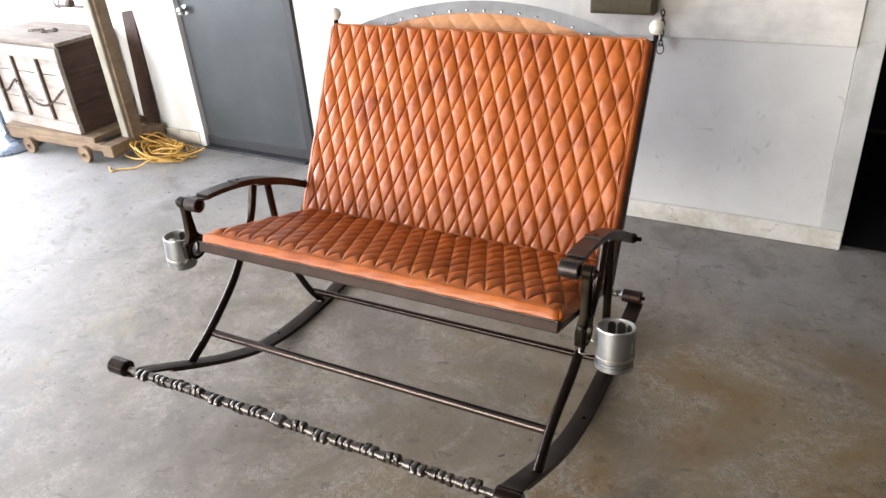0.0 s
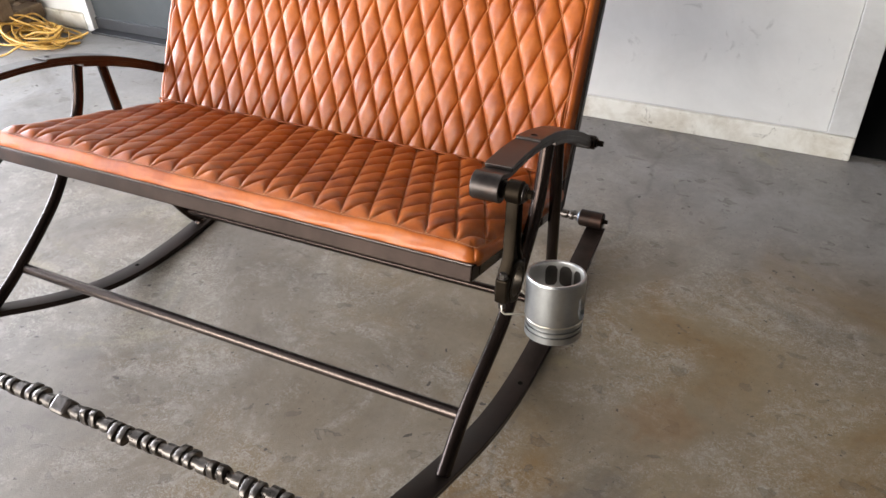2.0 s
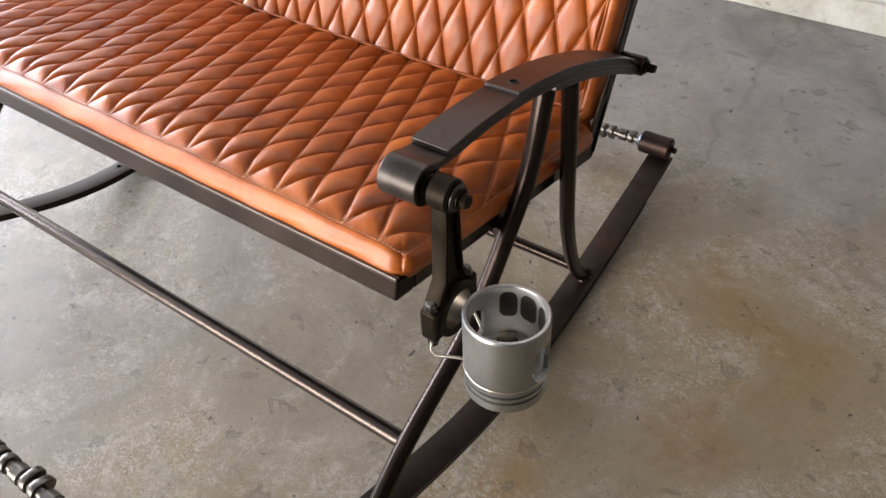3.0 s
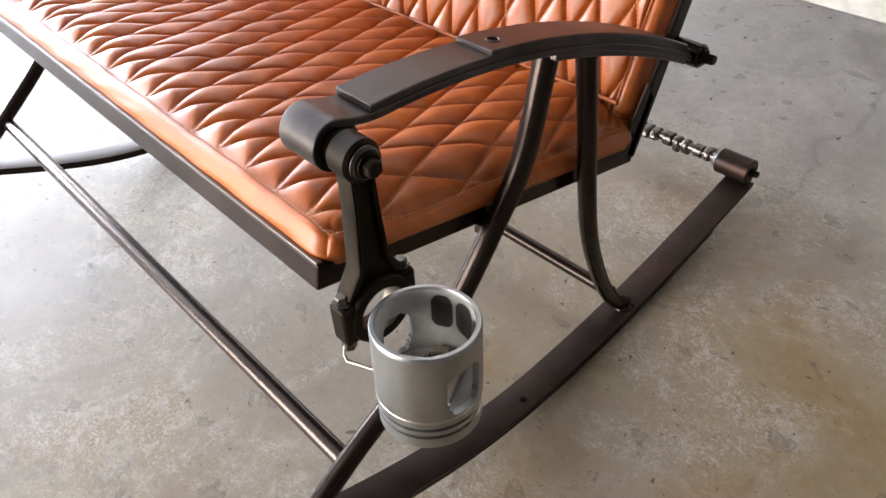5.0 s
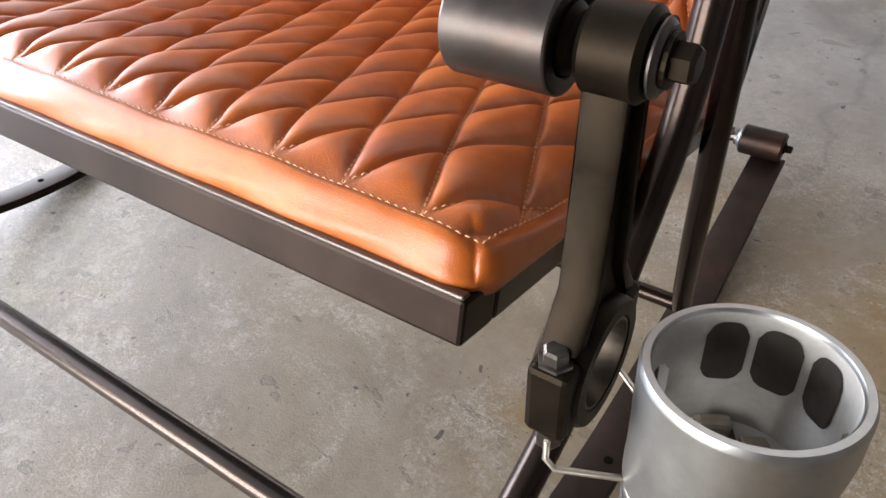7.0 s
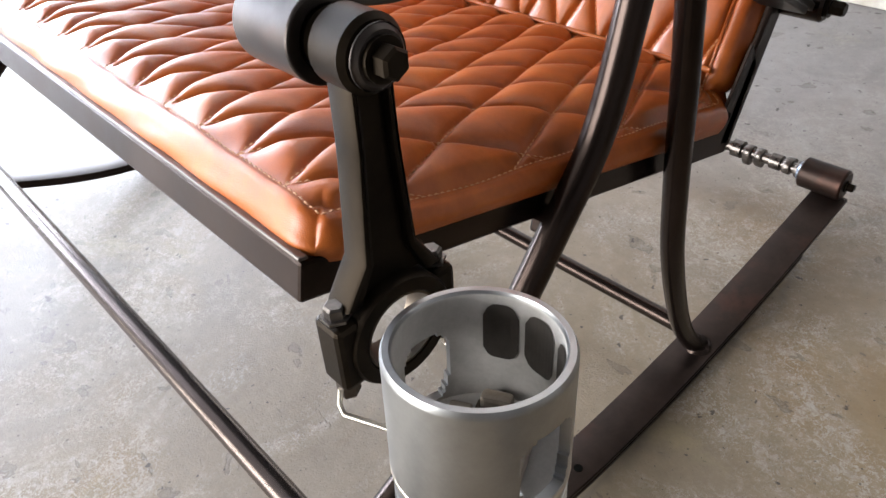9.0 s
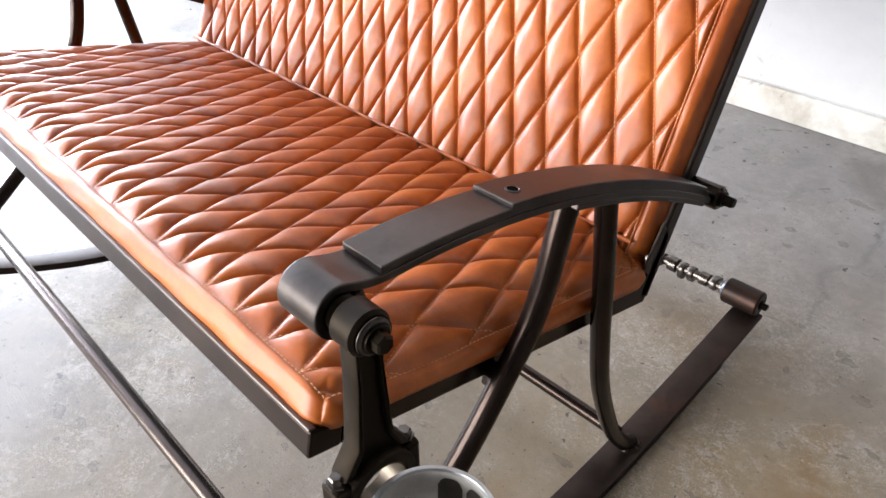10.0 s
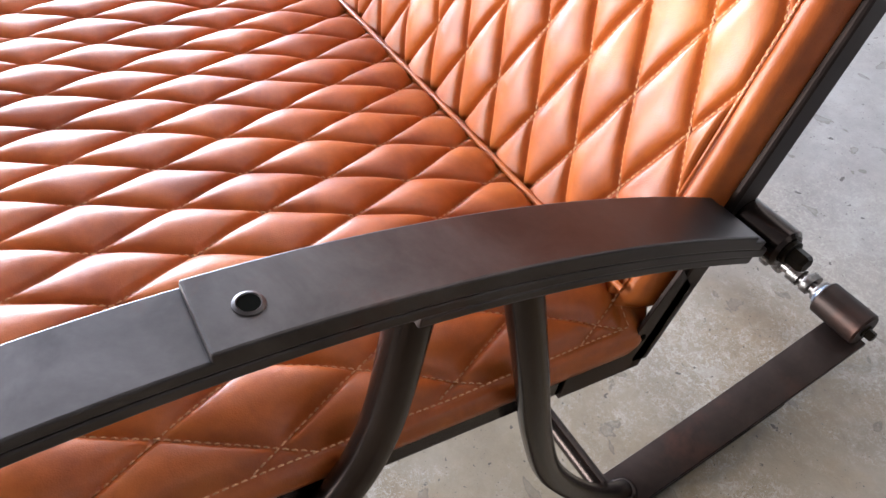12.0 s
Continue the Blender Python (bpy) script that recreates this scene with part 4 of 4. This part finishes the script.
def piston(s):
    """An upturned piston: crown below with ring grooves, open skirt above, a window over each pin boss."""
    R, Hh, wall = PISTON_R, PISTON_H, 0.0062
    cx, cy, cz = (PISTON_AT[0] if s > 0 else -0.762), PISTON_AT[1], PISTON_AT[2]
    n = 144
    prof = [(0, 0.0), (R - 0.004, 0.0), (R - 0.001, 0.002), (R - 0.001, 0.014), (R - 0.0042, 0.0145), (R - 0.0042, 0.0175), (R - 0.001, 0.018), (R - 0.001, 0.0235),
            (R - 0.0042, 0.024), (R - 0.0042, 0.027), (R - 0.001, 0.0275), (R - 0.001, 0.0335), (R - 0.003, 0.034), (R - 0.003, 0.037), (R, 0.038)]
    zs = [0.038 + 0.0025 * k for k in range(30)]
    outer = prof + [(R, z) for z in zs[1:]] + [(R, Hh - 0.003), (R - 0.0015, Hh)]
    inner = [(R - wall + 0.0012, Hh), (R - wall, Hh - 0.002)] + [(R - wall, z) for z in zs[::-1]] + [(R - wall - 0.002, 0.0365), (R - wall - 0.007, 0.0345), (0.016, 0.034), (0, 0.034)]
    bm = bmesh.new()
    m = Matrix.Translation((cx, cy, cz))
    rings = []
    for r, h in outer + inner:
        if r == 0:
            rings.append([bm.verts.new(m @ Vector((0, 0, h)))])
        else:
            rings.append([bm.verts.new(m @ Vector((r * math.cos(2 * math.pi * k / n), r * math.sin(2 * math.pi * k / n), h))) for k in range(n)])
    heights = [h for _, h in outer + inner]

    def window(k, z):
        a = (k + 0.5) * 360 / n
        for centre in (0, 180):
            d = (a - centre + 180) % 360 - 180
            if abs(d) < 26 and 0.04 <= z <= 0.092 and (abs(d) / (22 + 90 * (z - 0.064))) ** 2 + ((z - 0.064) / 0.027) ** 4 < 1.0:
                return True
        return False

    for i, (a, b) in enumerate(zip(rings, rings[1:])):
        zm = (heights[i] + heights[i + 1]) / 2
        skirt = (abs((outer + inner)[i][0] - (outer + inner)[i + 1][0]) < 1e-6) and 0.04 < zm < 0.116
        for k in range(n):
            q = (k + 1) % n
            if len(a) == 1:
                bm.faces.new((a[0], b[q], b[k]))
            elif len(b) == 1:
                bm.faces.new((a[k], a[q], b[0]))
            elif skirt and window(k, zm):
                continue
            else:
                bm.faces.new((a[k], a[q], b[q], b[k]))
    # close the windows' edges between the outer and the inner skin
    bound = [e for e in bm.edges if len(e.link_faces) == 1]

    def rad(v):
        return math.hypot(v.co.x - cx, v.co.y - cy)
    outs = [e for e in bound if rad(e.verts[0]) > R - 0.001 and rad(e.verts[1]) > R - 0.001]
    inn = {}
    for e in bound:
        for v in e.verts:
            if rad(v) < R - 0.003:
                inn[(round(math.degrees(math.atan2(v.co.y - cy, v.co.x - cx)), 1), round(v.co.z, 4))] = v
    for e in outs:
        ks = [(round(math.degrees(math.atan2(v.co.y - cy, v.co.x - cx)), 1), round(v.co.z, 4)) for v in e.verts]
        if ks[0] in inn and ks[1] in inn:
            bm.faces.new((e.verts[0], e.verts[1], inn[ks[1]], inn[ks[0]]))
    bmesh.ops.recalc_face_normals(bm, faces=bm.faces)
    for f in bm.faces:
        c = f.calc_center_median()
        if math.hypot(c.x - cx, c.y - cy) < R - wall + 0.0004 and c.z > cz + 0.032:
            f.material_index = 1
    ob = part("piston_cup", bm, ALUMINIUM, bench, "aluminium piston mounted upside down as cup holder", 35)
    ob.data.materials.append(ALU_INNER)
    # oil-stained channel across the crown's underside between two raised cast plates
    turn = Matrix.Rotation(radians(28 * s), 3, "Z")
    mid = Vector((cx, cy, cz))
    part("crown_channel", box(mid + Vector((0, 0, 0.0345)), (0.026, 0.080, 0.0030), turn, 0.0008), OILY, ob, "oil-stained channel")
    for e in (-1, 1):
        bm = extrude_x([(-0.031, 0.0335), (0.031, 0.0335), (0.031, 0.040), (0.022, 0.0425), (-0.022, 0.0425), (-0.031, 0.040)], 0.0135, 0.0275, 0.0012)
        bm.transform(Matrix.Translation(mid) @ turn.to_4x4() @ Matrix.Rotation(0 if e > 0 else math.pi, 4, "Z"))
        bmesh.ops.recalc_face_normals(bm, faces=bm.faces)
        part("crown_plate", bm, ALU_CAST, ob, "rough cast plate")
        part("pin_boss", box(mid + turn @ Vector((0, e * 0.036, 0.040)), (0.020, 0.010, 0.013), turn, 0.003), ALU_CAST, ob)
    # recesses in the inner skirt, their shade put in as flat dark patches
    for ang, w in ((118, 14), (84, 15), (50, 13), (-118, 14), (-84, 15), (-50, 13)):
        bm = bmesh.new()
        r = R - wall - 0.0006
        cols = []
        for k in range(9):
            a = radians(ang - w + 2 * w * k / 8)
            e = abs(k - 4) / 4
            lo, hi = 0.068 + 0.008 * e ** 4, 0.107 - 0.008 * e ** 4
            cols.append([bm.verts.new((cx + r * math.cos(a), cy + r * math.sin(a), cz + lo)), bm.verts.new((cx + r * math.cos(a), cy + r * math.sin(a), cz + hi))])
        for a, b in zip(cols, cols[1:]):
            bm.faces.new((a[0], a[1], b[1], b[0]))
        part("skirt_recess", bm, SKIRT_SHADE, ob, "recess in the skirt, shown as a dark patch")
    # wire hoop round the lowest groove, its ends fixed to the rod
    path = []
    for k in range(41):
        a = radians(-160 + 320 * k / 40)
        path.append((cx + s * (R - 0.0016) * math.cos(a), cy + (R - 0.0016) * math.sin(a), cz + 0.0355))
    x_rod = s * 0.700
    path = [(x_rod, EYE_Y - 0.040, 0.548), (x_rod + s * 0.001, EYE_Y - 0.043, cz + 0.040), (x_rod + s * 0.007, EYE_Y - 0.044, cz + 0.0365)] + path[1:-1] + [(x_rod + s * 0.007, EYE_Y + 0.044, cz + 0.0365), (x_rod + s * 0.001, EYE_Y + 0.043, cz + 0.040), (x_rod, EYE_Y + 0.040, 0.548)]
    part("wire_hoop", tube(path, 0.0019, 8), WIRE, ob, "bright bent wire", 60)
    return ob


# both hang from the armrest's pivot, each a little out of plumb
PIVOT = Matrix.Translation((0, EYE_Y, EYE_Z))
for s, lean in ((-1, -3), (1, -6.5)):
    swing = PIVOT @ Matrix.Rotation(radians(lean), 4, "X") @ PIVOT.inverted()
    if s < 0:
        swing = SAG @ swing
    connecting_rod(s).matrix_local = swing
    # the cup hangs a little askew on its wire
    rim = Matrix.Translation((s * PISTON_AT[0], PISTON_AT[1], PISTON_AT[2] + PISTON_H))
    piston(s).matrix_local = swing @ rim @ Matrix.Rotation(radians(-3.5), 4, "X") @ Matrix.Rotation(radians(-2.5 * s), 4, "Y") @ rim.inverted()


# ---- things by the wall ----
def chain(name, points, parent, mat, link=0.03, r=0.0028, label=""):
    path = smooth_path(points, 30)
    dist = [0.0]
    for a, b in zip(path, path[1:]):
        dist.append(dist[-1] + (b - a).length)
    n = int(dist[-1] / (link * 0.72))
    bm = bmesh.new()
    for i in range(n):
        d = dist[-1] * (i + 0.5) / n
        k = max(j for j in range(len(dist)) if dist[j] <= d)
        k = min(k, len(path) - 2)
        p = path[k].lerp(path[k + 1], (d - dist[k]) / max(1e-9, dist[k + 1] - dist[k]))
        dr = (path[k + 1] - path[k]).normalized()
        side = dr.cross(Vector((0.2, 0.9, 0.4))).normalized()
        if i % 2:
            side = dr.cross(side).normalized()
        loop = [p + dr * (link / 2) * math.cos(a) + side * (link * 0.3) * math.sin(a) for a in [2 * math.pi * q / 12 for q in range(12)]]
        add_tube(bm, loop, r, 6, True)
    return part(name, bm, mat, parent, label, 60)


def build_crate():
    turn = radians(-4)
    c = thing("wooden_crate", (-3.58, 1.695, 0.170), "weathered wooden crate with chains, standing on a platform scale", "crate")
    c.rotation_euler = (0, 0, turn)
    w, d, h = 0.84, 0.43, 0.575
    part("core", box((0, 0, h / 2), (w - 0.05, d - 0.05, h - 0.02)), CRATE_DARK, c)
    # front boards between frame battens
    for k in range(3):
        part("front_board", box((0, -d / 2 + 0.014, 0.10 + k * 0.188), (w - 0.02, 0.02, 0.183), bevel=0.003), CRATE, c)
    part("bottom_rail", box((0, -d / 2 + 0.0, 0.035), (w, 0.03, 0.07), bevel=0.004), CRATE, c)
    part("top_rail", box((0, -d / 2 + 0.0, h - 0.05), (w, 0.03, 0.08), bevel=0.004), CRATE, c)
    for x in (-w / 2 + 0.03, -0.14, 0.14, w / 2 - 0.03):
        part("upright", box((x, -d / 2 - 0.002, h / 2 - 0.005), (0.045 if abs(x) < 0.2 else 0.055, 0.03, h - 0.16), bevel=0.003), CRATE, c)
        if x < w / 2 - 0.1:
            # dark strip drawn for the shadow line beside each upright
            part("shade_strip", box((x + (0.027 if abs(x) < 0.2 else 0.032), -d / 2 + 0.001, h / 2 - 0.005), (0.012, 0.022, h - 0.16), bevel=0.002), CRATE_DARK, c)
    for k in range(3):
        part("side_board", box((w / 2 - 0.012, 0, 0.098 + k * 0.194), (0.022, d - 0.02, 0.192), bevel=0.003), CRATE_DARK, c)
        part("side_board", box((-w / 2 + 0.012, 0, 0.098 + k * 0.194), (0.022, d - 0.02, 0.192), bevel=0.003), CRATE_DARK, c)
    for k in range(3):
        part("lid_board", box((0, -d / 2 + 0.062 + k * 0.149, h + 0.012), (w + 0.03, 0.145, 0.024), bevel=0.003), CRATE_LID, c)
    chain("hanging_chain", [(-w / 2 - 0.02, -d / 2 - 0.025, 0.33), (-0.28, -d / 2 - 0.03, 0.24), (-0.13, -d / 2 - 0.025, 0.33)], c, IRON, label="rusty iron chain")
    chain("hanging_chain", [(-0.13, -d / 2 - 0.025, 0.33), (0.03, -d / 2 - 0.03, 0.19), (0.2, -d / 2 - 0.03, 0.19), (w / 2 - 0.02, -d / 2 - 0.025, 0.31)], c, IRON, label="rusty iron chain")
    chain("lid_chain", [(-0.1, -0.05, h + 0.032), (-0.02, 0.0, h + 0.034), (0.04, -0.04, h + 0.032), (0.1, 0.02, h + 0.034), (0.02, 0.05, h + 0.032)], c, IRON, label="rusty iron chain")
    return c


build_crate()


def build_scale():
    p = thing("platform_scale", (-3.37, 1.64, 0), "old wooden platform scale on wheels with iron weighing beam", "scale")
    part("platform", box((-0.15, 0, 0.150), (0.95, 0.44, 0.036), bevel=0.005), SCALEWOOD, p)
    part("frame_beam", box((-0.09, -0.2, 0.108), (0.94, 0.05, 0.05), bevel=0.005), SCALEWOOD, p)
    part("frame_beam", box((-0.09, 0.2, 0.108), (0.94, 0.05, 0.05), bevel=0.005), SCALEWOOD, p)
    part("foot_beam", box((0.435, 0.0, 0.092), (0.10, 0.46, 0.08), bevel=0.006), SCALEWOOD, p)
    for x in (-0.33, 0.23):
        for y in (-0.243, 0.243):
            wh = part("wheel", lathe([(0, -0.016), (0.012, -0.02), (0.018, -0.014), (0.045, -0.012), (0.055, -0.016), (0.057, 0), (0.055, 0.016), (0.045, 0.012), (0.018, 0.014), (0.012, 0.02), (0, 0.016)],
                      Matrix.Translation((x, y, 0.057)) @ Matrix.Rotation(radians(90), 4, "X"), 24), SCALEWOOD, p, "worn wooden wheel", 40)
            part("axle_cap", lathe([(0, -0.026), (0.009, -0.026), (0.011, -0.018), (0, -0.018)], Matrix.Translation((x, y, 0.057)) @ Matrix.Rotation(radians(90 if y < 0 else -90), 4, "X") @ Matrix.Scale(-1, 4, (0, 0, 1)), 12), IRON, wh)
    part("post", box((0.435, -0.02, 0.66), (0.06, 0.09, 1.12), bevel=0.006), POSTWOOD, p, "pale greenish wooden post")
    # the post's darker right face, made as a separate brown board
    part("post_side", box((0.4765, 0.0, 0.60), (0.023, 0.085, 1.0), bevel=0.005), SCALEWOOD, p, "brown right face of the wooden post")
    part("post_cap", box((0.445, -0.01, 1.235), (0.12, 0.13, 0.035), bevel=0.006), POSTWOOD, p)
    beam = part("beam", rod_x(0.06, 0.40, 0, 0.955, 0.009), IRON, p, "black iron weighing beam", 40)
    part("poise", lathe([(0, -0.02), (0.022, -0.02), (0.026, -0.014), (0.026, 0.014), (0.022, 0.02), (0, 0.02)], Matrix.Translation((0.2, 0, 0.972)) @ ALONG_X, 18), IRON, beam, smooth=40)
    part("beam_stirrup", tube([(0.075, 0, 1.03), (0.05, 0, 1.0), (0.055, 0, 0.945), (0.095, 0, 0.94), (0.10, 0, 1.0), (0.075, 0, 1.03)], 0.005, 8), IRON, beam, smooth=60)
    part("hanger", box((0.38, 0, 0.965), (0.03, 0.02, 0.13), bevel=0.005), IRON, beam)
    return p


build_scale()


def build_plank():
    ob = part("leaning_plank", box((0, 0, 0.46), (0.12, 0.03, 0.92), bevel=0.004), CRATE_DARK)
    ob.location = (-3.00, 1.862, 0.002)
    ob.rotation_euler = (radians(-4), 0, radians(-2))
    return tagged(ob, "dark stained wooden plank leaning on the wall", "plank")


build_plank()


def build_cord():
    """A long cord thrown down in wide uneven loops that lie over one another."""
    rnd = random.Random(23)
    pts = []
    x, y = -2.74, 1.66
    a = 0.0
    for loop in range(15):
        cx, cy = x + rnd.uniform(-0.09, 0.11), y + rnd.uniform(-0.08, 0.06)
        rx, ry = rnd.uniform(0.09, 0.2), rnd.uniform(0.06, 0.14)
        lean = rnd.uniform(0.0, 0.075) * (1 if loop > 4 else 0.3)
        tilt = rnd.uniform(0, 6.28)
        base = 0.008 + 0.0042 * loop
        for k in range(9):
            a += 0.7 * rnd.uniform(0.8, 1.2)
            pts.append((cx + rx * math.cos(a), min(1.80, cy + ry * math.sin(a)), max(0.007, base + lean * math.cos(a - tilt) + rnd.uniform(-0.008, 0.012))))
    pts += [(-2.62, 1.50, 0.05), (-2.70, 1.42, 0.012), (-2.80, 1.36, 0.008), (-2.83, 1.32, 0.008), (-2.90, 1.37, 0.008)]
    bm = bmesh.new()
    add_tube(bm, smooth_path(pts, 6), 0.0056, 7)
    add_tube(bm, smooth_path([(-2.62, 1.70, 0.05), (-2.53, 1.62, 0.03), (-2.45, 1.68, 0.04), (-2.40, 1.73, 0.06)], 6), 0.0056, 7)
    bmesh.ops.recalc_face_normals(bm, faces=bm.faces)
    ob = part("extension_cord", bm, CORD, smooth=60)
    return tagged(ob, "yellow extension cord in a loose heap on the floor", "cord")


build_cord()


def build_stand():
    st = thing("round_stand", (-3.97, 1.42, 0), "blue grey round metal stand with a thin pole", "stand")
    part("base", lathe([(0, 0), (0.20, 0), (0.205, 0.012), (0.19, 0.03), (0.13, 0.055), (0.06, 0.075), (0.035, 0.10), (0.03, 0.14), (0, 0.14)], n=40), BLUEMETAL, st, smooth=50)
    part("pole", lathe([(0, 0.13), (0.017, 0.13), (0.017, 1.3), (0, 1.3)], n=18), BLUEMETAL, st, smooth=40)
    part("clamp", lathe([(0, 0.7), (0.03, 0.7), (0.034, 0.71), (0.034, 0.80), (0.03, 0.81), (0, 0.81)], n=18), DARKTRIM, st, smooth=40)
    return st


build_stand()


def build_tyre(place, turn, R=0.28, width=0.19):
    ty = thing("tyre", place, "black rubber tyre with blocky tread standing on the floor", "tyre")
    ty.rotation_euler = turn
    prof = []
    for i in range(25):
        a = radians(-150 + 300 * i / 24)
        prof.append((R - 0.105 + 0.095 * math.cos(a), width / 2 * math.sin(a) * 0.98))
    part("carcass", lathe(prof, Matrix.Rotation(radians(90), 4, "X"), 64), RUBBER, ty, smooth=60)
    part("rim", lathe([(0.0, -0.03), (0.05, -0.04), (0.06, -0.02), (0.13, -0.01), (0.15, -0.06), (0.135, -0.08), (0.12, -0.06), (0.12, 0.06), (0.135, 0.08), (0.15, 0.06), (0.13, 0.01), (0, 0.03)], Matrix.Rotation(radians(90), 4, "X"), 48), IRON, ty, smooth=40)
    # tread blocks on one shared mesh
    bm = bmesh.new()
    pts = [(-0.0225, -0.003), (-0.014, -0.0122), (0.012, -0.0125), (0.0225, 0.002), (0.014, 0.0122), (-0.012, 0.0125)]
    lo = [bm.verts.new((x, y, -0.006)) for x, y in pts]
    hi = [bm.verts.new((x * 0.92, y * 0.9, 0.007)) for x, y in pts]
    bm.faces.new(lo[::-1])
    bm.faces.new(hi)
    for k in range(6):
        bm.faces.new((lo[k], lo[(k + 1) % 6], hi[(k + 1) % 6], hi[k]))
    me = bpy.data.meshes.new("tread_block")
    bm.to_mesh(me)
    bm.free()
    me.materials.append(TREAD)
    rows = [(-56 + 16 * i, 0.5 * (i % 2)) for i in range(8)]
    for lat, off in rows:
        a = radians(lat)
        rr = R - 0.105 + 0.095 * math.cos(a)
        w = width / 2 * math.sin(a)
        n = 36
        for k in range(n):
            th = 2 * math.pi * (k + off) / n
            ob = new("tread_block", me)
            ob.parent = ty
            nrm = Matrix.Rotation(th, 4, "Y") @ Matrix.Translation((0, w, rr)) @ Matrix.Rotation(-a, 4, "X")
            ob.matrix_local = nrm
    return ty


build_tyre((1.492, -0.255, 0.25), (0, 0, radians(-21)), 0.25)


def wall_hook():
    h = thing("wall_hook", on_wall(0.463, 0.985, 0.031), "small rusty hook and chain hanging on the wall board", "hook")
    part("plate", box((0, 0.005, 0.04), (0.02, 0.006, 0.05), bevel=0.002), IRON, h)
    chain("chain", [(0, -0.006, 0.03), (0.004, -0.006, -0.05), (0.0, -0.006, -0.12)], h, IRON, 0.028, 0.0028)
    part("ring", tube([(0.016 * math.cos(a), -0.006, -0.135 + 0.022 * math.sin(a)) for a in [2 * math.pi * q / 16 for q in range(16)]], 0.0028, 8, True), IRON, h, smooth=60)
    return h


wall_hook()


def wall_cabinet():
    """A small closed box on the board; only its lower edge shows."""
    c = thing("wall_cabinet", on_wall(0.30, 1.0, 0.032), "small olive brown metal box fixed to the wall board", "box")
    c.rotation_euler = (0, 0, radians(WALL_TURN))
    part("body", box((0, -0.035, 0.11), (0.28, 0.065, 0.21), bevel=0.004), OLIVE, c)
    door = part("door", box((0, -0.071, 0.11), (0.26, 0.008, 0.19), bevel=0.002), OLIVE, c)
    part("latch", box((0.11, -0.078, 0.11), (0.015, 0.008, 0.03), bevel=0.002), IRON, door)
    return c


wall_cabinet()
